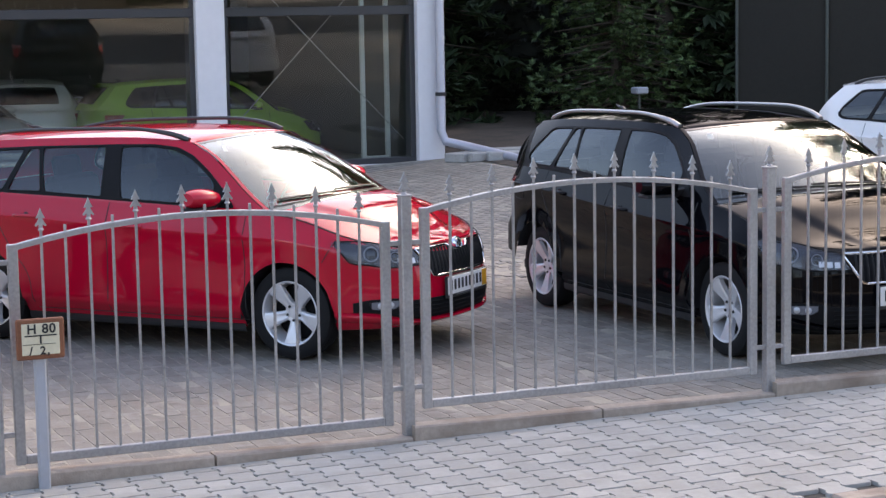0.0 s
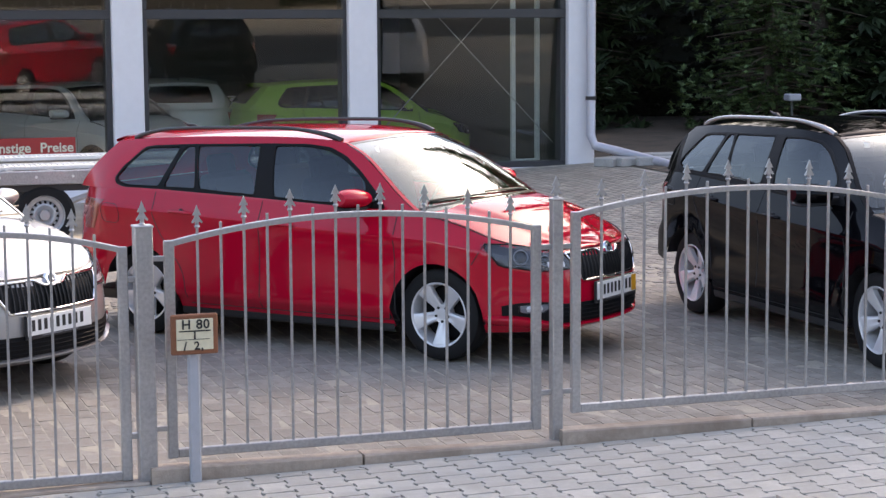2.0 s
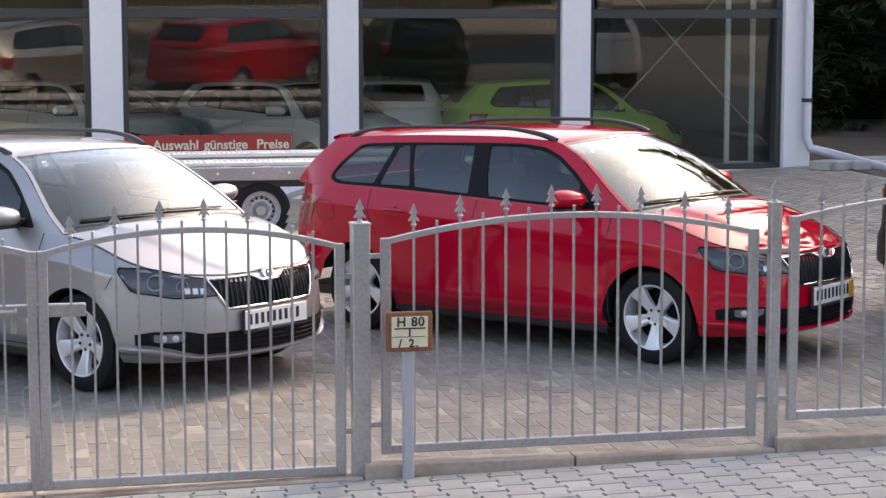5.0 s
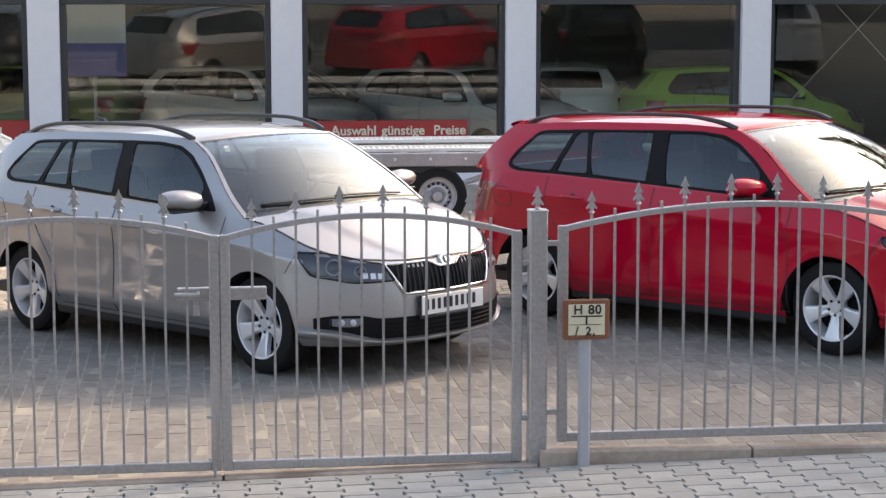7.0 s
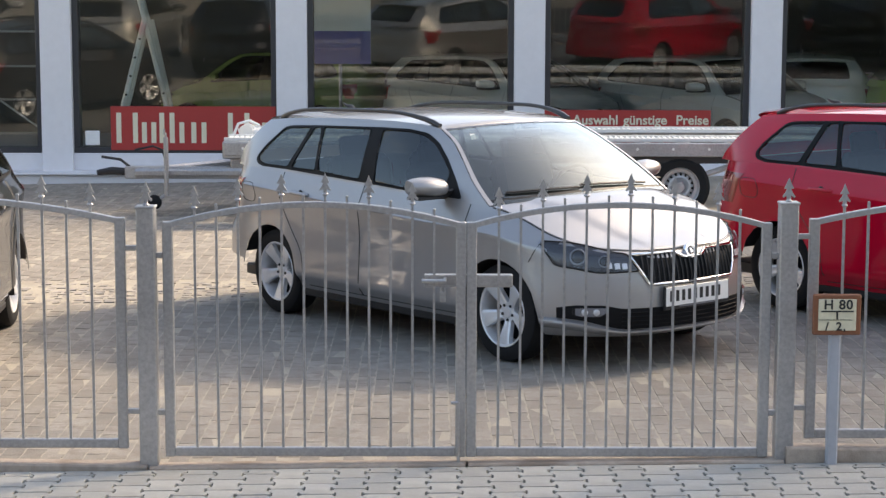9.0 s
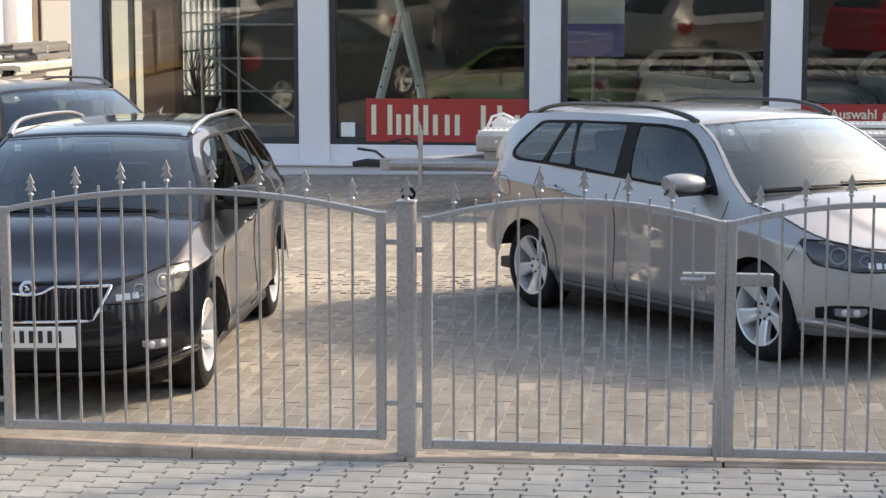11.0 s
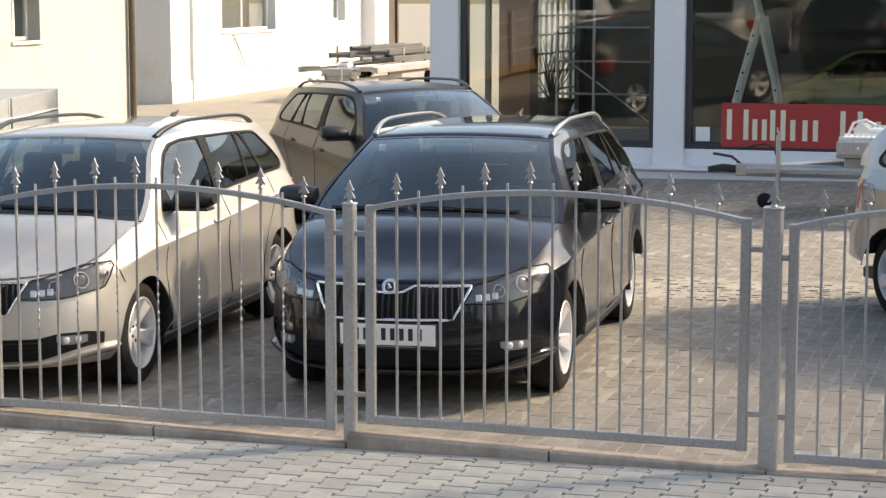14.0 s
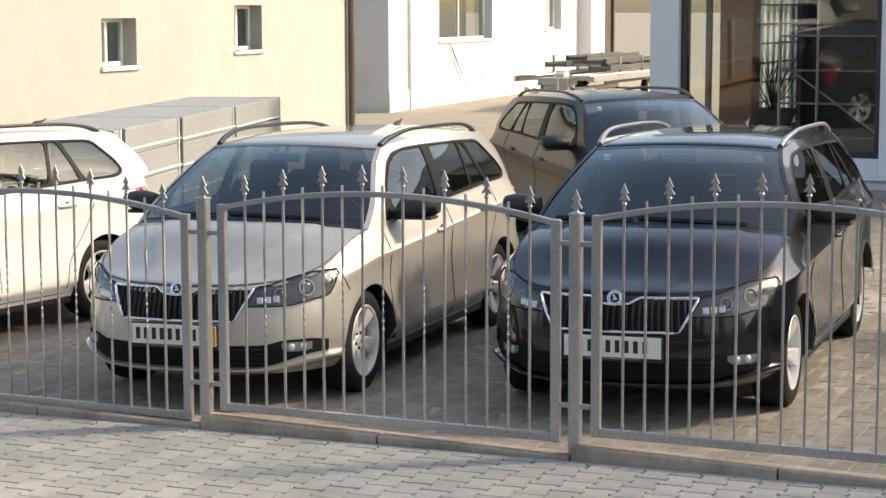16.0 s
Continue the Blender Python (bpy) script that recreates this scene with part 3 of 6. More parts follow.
def build_car(cs, name, label, category, paint, rails=True, band=""):
    car = thing(name, label, category)
    W = cs.half
    # lower skin all round, with the wheel openings left out
    ss = [i / 34 for i in range(34)]
    xs = sorted({round(x, 4) for x in list(np.linspace(cs.fx, cs.rx, 104))
                 + [h + sg * ARCH + e for h in (cs.hf, cs.hr) for sg in (-1, 1) for e in (-0.0015, 0.0015)]})
    ss = sorted({round(s, 5) for s in ss + [cs.s_at(x) for x in xs] + [2 + i / 26 for i in range(27)]})

    def column(s):
        p, _ = cs.outline(s)
        return [cs.skin(s, z) for z in side_z(cs, p.x)]
    b = Build()
    both(lambda: [column(s) for s in ss], b)
    part("body_shell", b, paint, car, smooth=True, angle=32)
    # bonnet, with two creases that run from the badge towards the pillars
    HOOD = 1.105
    xr = [s for s in ss if cs.outline(s)[0].x > HOOD + 0.004] + [cs.s_at(HOOD)]
    rows = []
    for s in xr:
        e = cs.skin(s, cs.top(cs.outline(s)[0].x))
        k = 0.16 * ease(1.9, HOOD, e.x)
        crown = 0.012 + 0.030 * ease(2.1, 1.3, e.x)
        r = []
        for i in range(41):
            q = -1 + i / 20
            y, w = e.y * q, 1 - q * q
            line = lerp(0.22, 0.50, ease(2.05, HOOD, e.x))
            dome = (0.014 * ease(line + 0.05, line - 0.012, abs(y)) - 0.004 * ease(line * 0.9, 0.0, abs(y))) * ease(2.06, 1.75, e.x)
            r.append(Vector((e.x + k * w, y, e.z + crown * w ** 0.8 + dome + 0.003)))
        rows.append(r)
    part("bonnet", Build().grid(rows, flip=True), paint, car, smooth=True, angle=50)
    cowl_row = rows[-1][::2]
    # windscreen between the pillars
    nq = len(cowl_row)
    qs = [-1 + 2 * i / (nq - 1) for i in range(nq)]
    ws = []
    for j in range(11):
        t = j / 10
        x = lerp(cs.cowl, cs.header, t)
        e = cs.side(x, curve([(p, z) for p, z in cs.PILLAR[::-1]], x))
        bow, up = lerp(0.165, 0.085, t), lerp(0.034, 0.026, t) + 0.018 * math.sin(math.pi * t)
        ws.append([Vector((e.x + bow * (1 - q * q), e.y * q, e.z + up * (1 - q * q))) for q in qs])
    lim = [p.lerp(q, 0.4) for p, q in zip(ws[-2], ws[-1])]
    trim = lambda r: [r[0].lerp(r[1], 0.3)] + r[1:-1] + [r[-1].lerp(r[-2], 0.3)]
    part("windscreen", Build().grid([trim(r) for r in ws[:-1]] + [trim(lim)], flip=True), M["wglass"], car, "sky-reflecting windscreen glass", True, 60)
    for a in (0, -1):
        edge = [[r[a].lerp(r[a + 1 if a == 0 else -2], u) + Vector((0.004, 0, 0.004)) for u in ((0, 0.18, 0.36) if a == 0 else (0.36, 0.18, 0))] for r in ws]
        part("pillar_cover", Build().grid(edge, flip=True), paint, car, smooth=True, angle=50)
    b = Build().grid([[p + Vector((0.001, 0, 0.002)) for p in lim], [p.lerp(q, 0.55) + Vector((0.001, 0, 0.002)) for p, q in zip(lim, ws[-1])]], flip=True)
    part("windscreen_frame", b, M["gloss_black"], car, smooth=True, angle=50)
    b = Build().grid([[p + Vector((0.0, 0, -0.012)) for p in cowl_row], [p + Vector((-0.004, 0, -0.016)) for p in ws[0]], [p.lerp(q, 0.55) + Vector((0.004, 0, 0.004)) for p, q in zip(ws[0], ws[1])]], flip=True)
    for y0, y1 in ((0.52, -0.10), (-0.12, -0.62)):
        arm = []
        for k in range(7):
            y = lerp(y0, y1, k / 6)
            q = y / ws[1][-1].y
            arm.append((cs.cowl + 0.165 * (1 - q * q) - 0.05 - 0.02 * k / 6, y, cs.top(cs.cowl) + 0.034 * (1 - q * q) + 0.050 + 0.012 * k / 6))
        b.tube(arm, 0.008, 6)
    part("wiper_cowl", b, M["black"], car)
    # roof
    rows = []
    for x in np.linspace(cs.header, cs.tail, 26):
        e = cs.rail(float(x))
        f = (cs.header - x) / (cs.header - cs.tail)
        dx, up = lerp(0.085, -0.05, f), curve([(0, 0.026), (0.15, 0.038), (0.4, 0.048), (1.0, 0.042)], f)
        rows.append([Vector((e.x + dx * (1 - q * q), e.y * q, e.z + up * (1 - abs(q) ** lerp(2, 2.5, ease(0, 0.3, f))))) for q in (-1 + i / 14 for i in range(29))])
    rear_edge = rows[-1]
    rows.insert(0, list(rows[0]))
    part("roof_panel", Build().grid([[p + Vector((0.006, 0, -0.010)) for p in rows[0]]] + rows[1:], flip=True), paint, car, smooth=True, angle=50)
    # glasshouse sides, cut out of one sheet
    xd = -1.985
    outer = [Vector((x, cs.top(x))) for x in np.linspace(xd, cs.cowl, 24)] + [Vector(p) for p in cs.PILLAR[1:-1]] + [Vector((x, curve(cs.EDGE_Z, x))) for x in np.linspace(cs.header, cs.tail, 20)]
    holes = [rounded(w, 0.028) for w in WINDOWS]
    band_line = rounded(DLO, 0.03)
    vs, tris = cut_sheet(outer, holes + [band_line], 0.055)
    for sg in (1, -1):
        part("pillar_frame", side_grid(cs, vs, tris, -1, 0.0, sg), paint, car, smooth=True, angle=40)
        part("window_trim", side_grid(cs, vs, tris, len(holes), 0.001, sg), M["trim"], car, smooth=True, angle=40)
        for k, h in enumerate(holes):
            win = part("side_window", side_grid(cs, vs, tris, k, -0.005, sg), M["cglass"], car, "dark tinted side glass", True)
            path = [cs.side(p[0], p[1], 0.0) for p in h + h[:1]]
            part("window_seal", Build().tube([p if sg > 0 else flip_y(p) for p in path], 0.0045, 5), M["slat"], win)
    # tailgate glass and spoiler
    nr = len(rear_edge)

    def rear_x(y):
        lo, hi = 2.0, 3.0
        for _ in range(26):
            mid = (lo + hi) / 2
            lo, hi = (mid, hi) if cs.skin(mid, cs.top(cs.outline(mid)[0].x)).y > y else (lo, mid)
        return cs.skin(lo, cs.top(cs.outline(lo)[0].x))
    e0, e1 = cs.side(cs.tail, curve(cs.EDGE_Z, cs.tail)), cs.side(xd, cs.top(xd))
    low = [rear_x(abs(e1.y * q)) for q in (-1 + 2 * i / (nr - 1) for i in range(nr))]
    rw = []
    for j in range(9):
        t = j / 8
        x = lerp(cs.tail, xd, t)
        e = cs.side(x, lerp(e0.z, e1.z, t))
        row = []
        for i in range(nr):
            q = -1 + 2 * i / (nr - 1)
            shape = lerp(rear_edge[i].x - rear_edge[0].x, low[i].x - low[0].x, t) - 0.045 * math.sin(math.pi * t) * (1 - q ** 4)
            up = lerp(rear_edge[i].z - rear_edge[0].z, low[i].z - low[0].z, t)
            row.append(Vector((e.x + shape, e.y * q, e.z + up)))
        rw.append(row)
    part("tailgate_window", Build().grid([r[4:nr - 4] for r in rw[1:7]], flip=True), M["cglass"], car, "dark tailgate glass", True)
    b = Build()
    b.grid(rw[:2], flip=True).grid(rw[6:], flip=True)
    for sl in (slice(0, 5), slice(nr - 5, nr)):
        b.grid([r[sl] for r in rw[1:7]], flip=True)
    sp = rear_edge[2:nr - 2]
    b.grid([[p + Vector((dx, 0, dz)) for p in sp] for dx, dz in ((0.02, 0.004), (-0.09, -0.006), (-0.105, -0.018), (-0.09, -0.03), (0.0, -0.035))], flip=True)
    part("tailgate", b, paint, car, smooth=True, angle=40)
    for sg in (1, -1):
        rows = []
        for j in range(7):
            z = lerp(0.73, 0.945, j / 6)
            rows.append([Vector((p.x, p.y * sg, p.z)) for p in (cs.skin(lerp(2.13 + 0.10 * (1 - j / 6), 2.42 - 0.06 * (j < 3), i / 10), z, 0.006) for i in range(11))])
        part("tail_light", patch(rows, 0.02, sg < 0), M["tail"], car, "red rear lamp", True)
    # wheel arch linings, floor, sills
    b = Build()
    for h in (cs.hf, cs.hr):
        for sg in (1, -1):
            arc = [(h + (ARCH + 0.006) * math.cos(a), HUB_Z + (ARCH + 0.006) * math.sin(a)) for a in np.linspace(-0.12, math.pi + (0.12 if h > 0 else -0.36), 26)]
            rows = [[Vector((x, sg * (cs.skin(cs.s_at(x), max(z, 0.37)).y - 0.012), z)) for x, z in arc], [Vector((x, sg * 0.56, z)) for x, z in arc]]
            b.grid(rows, flip=sg < 0)
            c = len(b.v)
            b.v += [(x, sg * 0.56, z) for x, z in arc]
            b.f += [tuple(c + i for i in range(len(arc)))[::sg]]
    for x0, x1, y in ((cs.hf + 0.40, cs.x0 - 0.34, 0.50), (cs.hf - 0.40, cs.hf + 0.40, 0.54), (cs.hr + 0.40, cs.hf - 0.40, 0.74), (cs.hr - 0.40, cs.hr + 0.40, 0.54), (cs.x1 + 0.20, cs.hr - 0.40, 0.60)):
        b.box((x0, -y, 0.19), (x1, y, 0.27), 0.01)
    part("underbody", b, M["black"], car)
    # black strip under the doors puts the shade below the sill into colour
    for sg in (1, -1):
        rows = [[Vector((x, sg * y, z)) for x in np.linspace(cs.hf - ARCH - 0.005, cs.hr + ARCH + 0.005, 12)] for y, z in ((W - 0.075, 0.165), (W - 0.060, 0.180), (W - 0.056, 0.215), (W - 0.08, 0.23))]
        part("sill_trim", Build().grid(rows, flip=sg > 0), M["black"], car, smooth=True)
    # shut lines of doors, bonnet and bumper
    b = Build()

    def seam(pts, r=0.0035):
        for sg in (1, -1):
            b.tube([p if sg > 0 else flip_y(p) for p in pts], r, 4)
    on = lambda x, z: cs.skin(cs.s_at(x), z, 0.0005)
    for xl, xh in ((0.945, 0.925), (-0.165, -0.165)):
        seam([on(lerp(xl, xh, i / 16), lerp(0.25, cs.top(xh) - 0.004, i / 16)) for i in range(17)])
    seam([on(x, 0.25) for x in np.linspace(0.945, -0.80, 18)])
    seam([on(x, z) for x, z in rounded([(-0.80, 0.25), (-0.84, 0.48), (-1.02, 0.68), (-1.10, 0.82), (-1.115, 1.01)], 0.08, 5)[:-6] + [Vector((-1.115, 1.01))]][3:])
    seam([cs.skin(s, cs.top(cs.outline(s)[0].x) - 0.004, 0.001) for s in xr])
    seam([cs.skin(s, lerp(0.775, 0.64, (s - cs.s_at(1.58)) / (cs.s_at(1.50) - cs.s_at(1.58))), 0.0005) for s in np.linspace(cs.s_at(1.58), cs.s_at(1.50), 5)])
    part("shut_line", b, M["ink"], car)
    # filler flap on the right rear wing
    loop = rounded([(-1.42, 0.915), (-1.60, 0.925), (-1.60, 0.79), (-1.42, 0.78)], 0.06, 5)
    part("filler_flap", Build().tube([flip_y(on(p.x, p.y)) for p in loop + loop[:1]], 0.0025, 4), M["ink"], car)
    # front: grille, frame, slats, lamps, intake
    gt = lambda y: 0.658 + 0.034 * ease(0.06, 0.15, abs(y))
    gb = lambda y: 0.515 + 0.172 * max(0, (abs(y) - 0.345) / 0.108)
    rows = front_strip(cs, -0.45, 0.45, gt, gb, 44, 4, 0.004)
    grille = part("grille", patch(rows, 0.03), M["slat"], car, "black grille")
    loop = rows[0] + [r[-1] for r in rows[1:]] + rows[-1][-2::-1] + [r[0] for r in rows[-2::-1]]
    part("grille_frame", Build().tube([p + Vector((0.006, 0, 0)) for p in loop], 0.0095, 6), M["chrome"], grille, "chrome grille surround", True, 60)
    b = Build()
    for i in range(-11, 12):
        y = i * 0.0345
        a, c = cs.skin(cs.s_front(y), gb(y) + 0.008, 0.008), cs.skin(cs.s_front(y), gt(y) - 0.008, 0.008)
        for p in (a, c):
            p.y = math.copysign(p.y, y)
        b.tube([a, a.lerp(c, 0.5) + Vector((0.006, 0, 0)), c], 0.0075, 6)
    part("grille_insert", b, M["grille_bar"], grille)
    c0 = cs.skin(0, 0.682, 0.020)
    at = pose(c0.x - 0.006, 0, c0.z + 0.006, 0, 68, 0)
    badge = part("bonnet_badge", Build().lathe([(0.0, 0.004), (0.026, 0.004), (0.030, 0.001), (0.034, 0.001), (0.036, 0.006), (0.043, 0.006), (0.045, 0.0), (0.045, -0.02)], at, 28), M["chrome"], car, "round chrome badge", True)
    part("badge_field", Build().lathe([(0.0, 0.0068), (0.024, 0.0066), (0.0265, 0.0042)], at, 20), M["gloss_black"], badge, "", True)
    part("badge_mark", Build().obox(at @ pose(-0.002, 0.0, 0.0075, 0, 0, 38), (0.016, 0.005, 0.0015), 0.001).obox(at @ pose(0.004, -0.004, 0.0075, 0, 0, -20), (0.011, 0.004, 0.0015), 0.001), M["chrome"], badge)
    ht = lambda y: min(0.700 + 0.068 * ease(0.46, 0.80, y), 0.602 + 1.55 * (y - 0.405))
    hb = lambda y: 0.598 - 0.004 * ease(0.43, 0.55, y) + 0.035 * ease(0.60, 0.78, y) + 0.115 * max(0, (y - 0.772) / 0.04)
    for sg in (1, -1):
        rows = front_strip(cs, 0.408, 0.812, ht, hb, 22, 6, 0.014, sg)
        base = front_strip(cs, 0.408, 0.812, ht, hb, 22, 6, 0.002, sg)
        lamp = part("headlight", patch(rows, 0.03, sg < 0), M["lamp"], car, "clear headlamp with dark surround", True, 40)
        rim = rows[0] + [r[-1] for r in rows[1:]] + rows[-1][-2::-1] + [r[0] for r in rows[-2::-1]]
        part("lamp_seal", Build().tube(rim, 0.0045, 5), M["slat"], lamp)
        part("lamp_housing", Build().grid(base, sg < 0), M["lamp_back"], lamp)
        for y, r, mt in ((0.700, 0.050, "lamp_ring"), (0.585, 0.036, "lamp_ring")):
            p = cs.skin(cs.s_front(y), (ht(y) + hb(y)) / 2, 0.005)
            nv = cs.outline(cs.s_front(y))[1]
            aim = Vector((nv.x, nv.y * sg, 0.30)).to_track_quat("Z", "Y").to_matrix().to_4x4()
            here = Matrix.Translation((p.x, p.y * sg, p.z)) @ aim
            pr = part("lamp_projector", Build().lathe([(0.0, 0.002), (r * 0.40, 0.001), (r * 0.62, -0.003), (r * 0.70, 0.002), (r * 0.78, -0.002)], here, 24), M["gloss_black"], lamp, "", True)
            part("lamp_rim", Build().lathe([(r * 0.80, -0.004), (r * 0.82, 0.003), (r * 0.97, 0.003), (r, -0.004)], here, 24), M[mt], pr, "", True)
        for k in range(3):
            y = 0.482 + 0.040 * k
            p = cs.skin(cs.s_front(y), hb(y) + 0.030 + 0.004 * k, 0.005)
            part("lamp_reflector", Build().obox(Matrix.Translation((p.x, p.y * sg, p.z)) @ pose(0, 0, 0, 0, -20, 18 * sg), (0.004, 0.017, 0.018), 0.003), M["alloy"], lamp)
    it = lambda y: 0.378 + 0.022 * ease(0.48, 0.60, abs(y)) - 0.02 * ease(0.70, 0.78, abs(y))
    ib = lambda y: 0.252 + 0.068 * ease(0.46, 0.76, abs(y))
    part("lower_intake", patch(front_strip(cs, -0.765, 0.765, it, ib, 48, 4, 0.004), 0.03), M["slat"], car, "black lower air intake")
    b = Build()
    for k in range(4):
        z = 0.276 + k * 0.026
        b.tube(front_strip(cs, -0.50, 0.50, lambda y: z + 0.001, lambda y: z, 24, 1, 0.008)[0], 0.005, 5)
    part("intake_insert", b, M["slat"], car)
    for sg in (1, -1):
        top, bot = (lambda y: 0.386 - 0.004 * ease(0.64, 0.72, y)), (lambda y: 0.334 + 0.04 * max(0, (0.605 - y) / 0.05) + 0.010 * ease(0.68, 0.72, y))
        fog = part("fog_light", patch(front_strip(cs, 0.578, 0.706, top, bot, 12, 4, 0.016, sg), 0.03, sg < 0), M["lamp"], car, "clear fog lamp", True)
        part("fog_bowl", Build().grid(front_strip(cs, 0.578, 0.706, top, bot, 12, 4, 0.005, sg), sg < 0), M["lamp_ring"], fog)
        for y, q in ((0.622, 0.021), (0.670, 0.021)):
            p = cs.skin(cs.s_front(y), 0.360, 0.006)
            nv = cs.outline(cs.s_front(y))[1]
            aim = Vector((nv.x, nv.y * sg, 0.1)).to_track_quat("Z", "Y").to_matrix().to_4x4()
            part("fog_reflector", Build().lathe([(0.0, 0.006), (q * 0.5, 0.005), (q * 0.9, 0.001), (q, -0.004)], Matrix.Translation((p.x, p.y * sg, p.z)) @ aim, 14), M["alloy"], fog, "", True)
    lo, hi = (lambda y: 0.206 + 0.050 * ease(0.5, 0.8, abs(y))), (lambda y: 0.250 + 0.070 * ease(0.46, 0.78, abs(y)))
    lip = [front_strip(cs, -0.80, 0.80, lambda y: 1.0, lambda y: lerp(lo(y), hi(y), u), 44, 1, off)[0] for u, off in ((0.0, 0.006), (0.35, 0.034), (0.62, 0.040), (0.80, 0.034), (1.0, 0.002))]
    part("bumper_lip", patch(lip, 0.03), paint, car, smooth=True, angle=50)
    # number plate with bars for its letters
    pc = cs.skin(0, 0.44, 0.016)
    plate = part("number_plate", Build().box((pc.x - 0.012, -0.265, 0.380), (pc.x + 0.004, 0.265, 0.494), 0.003), M["plate"], car, "white plate with black bars")
    n = 9
    for i in range(n):
        y = lerp(0.200, -0.200, i / (n - 1)) - (0.022 if band else 0.0)
        part("letter_bar", Build().box((pc.x + 0.002, y - 0.0125, 0.407), (pc.x + 0.0065, y + 0.0125, 0.472)), M["ink"], plate)
    if band:
        part("plate_band", Build().box((pc.x + 0.002, 0.200, 0.385), (pc.x + 0.006, 0.262, 0.489)), M["orange"], plate, "orange end band")
    part("plate_holder", Build().box((pc.x - 0.02, -0.272, 0.358), (pc.x + 0.001, 0.272, 0.500), 0.004), M["black"], plate)
    part("holder_print", Build().box((pc.x + 0.0005, -0.15, 0.371), (pc.x + 0.002, 0.15, 0.376)), M["lamp_ring"], plate)
    # mirrors, handles
    for sg in (1, -1):
        b = Build()
        rows = []
        for j in range(11):
            t = j / 10
            yy = 0.835 + 0.235 * t
            w, hgt = 0.098 * math.sin(math.pi * (0.20 + 0.70 * t)) ** 0.5 + 0.01, 0.066 * math.sin(math.pi * (0.20 + 0.68 * t)) ** 0.45
            ring = []
            for i in range(19):
                a = 2 * math.pi * i / 18
                ring.append(Vector((0.675 - 0.03 * t + w * (math.cos(a) if math.cos(a) > 0 else 0.45 * math.cos(a)), sg * yy, 1.030 + 0.012 * t + hgt * math.sin(a))))
            rows.append(ring)
        b.grid(rows, flip=sg < 0)
        b.add(rows[-1][:-1], [tuple(range(18))[::sg]])
        b.add(rows[0][:-1], [tuple(range(18))[::-sg]])
        mir = part("door_mirror", b, paint, car, smooth=True, angle=50)
        part("mirror_foot", Build().tube([(0.70, sg * 0.755, 0.985), (0.69, sg * 0.82, 0.985), (0.675, sg * 0.88, 0.985)], [0.05, 0.04, 0.03], 8, flat=0.45), M["black"], mir, "", True)
        part("mirror_base", Build().box((0.60, min(sg * 0.85, sg * 1.045), 0.962), (0.735, max(sg * 0.85, sg * 1.045), 0.982), 0.009), M["black"], mir)
        part("mirror_glass", Build().box((0.616, min(sg * 0.865, sg * 1.045), 0.985), (0.634, max(sg * 0.865, sg * 1.045), 1.078), 0.006), M["chrome"], mir)
        for x, z in ((0.035, 0.838), (-0.845, 0.884)):
            p = cs.skin(cs.s_at(x), z, 0.020)
            b = Build().tube([(x + u, sg * (p.y - 0.016 * (abs(u) > 0.085)), z - 0.004 * u / 0.1) for u in (-0.10, -0.085, -0.04, 0.04, 0.085, 0.10)], [0.012, 0.014, 0.015, 0.015, 0.014, 0.012], 8, flat=0.7)
            hd = part("door_handle", b, paint, car, smooth=True, angle=60)
            # flat black disc for the shade in the grip's hollow
            part("handle_recess", Build().lathe([(0.0, 0.0), (0.020, 0.0), (0.024, -0.004)], Matrix.Translation((x, sg * (p.y - 0.0185), z)) @ pose(0, 0, 0, -90 * sg, 0, 0), 14), M["ink"], hd)
    # roof rails and aerial
    if rails:
        for sg in (1, -1):
            path, rad, n = [], [], 30
            for i in range(n + 1):
                t = i / n
                e = cs.rail(lerp(0.33, -1.50, t))
                lift = 0.050 * (min(1.0, t / 0.30, (1 - t) / 0.24) * (2 - min(1.0, t / 0.30, (1 - t) / 0.24))) ** 0.8
                path.append(Vector((e.x, sg * (e.y - 0.022), e.z + 0.008 + lift)))
                rad.append(0.0135 + 0.006 * (1 - min(ease(0.0, 0.2, t), ease(1.0, 0.88, t))))
            part("roof_rail", Build().tube(path, rad, 8), M["rail"], car, "black roof rail", True, 60)
    p = cs.rail(-1.42)
    part("aerial", Build().tube([(p.x + 0.03, 0, p.z + 0.035), (p.x, 0, p.z + 0.058), (p.x - 0.06, 0, p.z + 0.066), (p.x - 0.11, 0, p.z + 0.085)], [0.024, 0.018, 0.010, 0.004], 8), M["black"], car, "", True)
    # cabin
    for x, y in ((0.22, 0.36), (0.22, -0.36), (-0.68, 0.36), (-0.68, -0.36)):
        b = Build()
        b.obox(pose(x - 0.10, y, 0.80, 0, -14, 0), (0.075, 0.25, 0.33), 0.05)
        b.obox(pose(x - 0.20, y, 1.17, 0, -10, 0), (0.04, 0.13, 0.085), 0.03)
        b.obox(pose(x + 0.20, y, 0.48), (0.26, 0.25, 0.09), 0.05)
        part("seat", b, M["seat"], car, smooth=True)
    part("dashboard", Build().box((0.62, -0.68, 0.62), (1.12, 0.68, 0.905), 0.07), M["seat"], car)
    part("luggage_cover", Build().box((-1.90, -0.62, 0.40), (-1.05, 0.62, 0.80), 0.03), M["seat"], car)
    b = Build().lathe([(0.185 + 0.013 * math.cos(a), 0.013 * math.sin(a)) for a in np.linspace(0, 2 * math.pi, 9)], pose(0.56, 0.36, 0.93, 0, -65, 0), 24)
    b.obox(pose(0.56, 0.36, 0.93, 0, -65, 0), (0.03, 0.18, 0.012), 0.008)
    part("steering_wheel", b, M["black"], car, smooth=True)
    p = ws[-3][nq // 2]
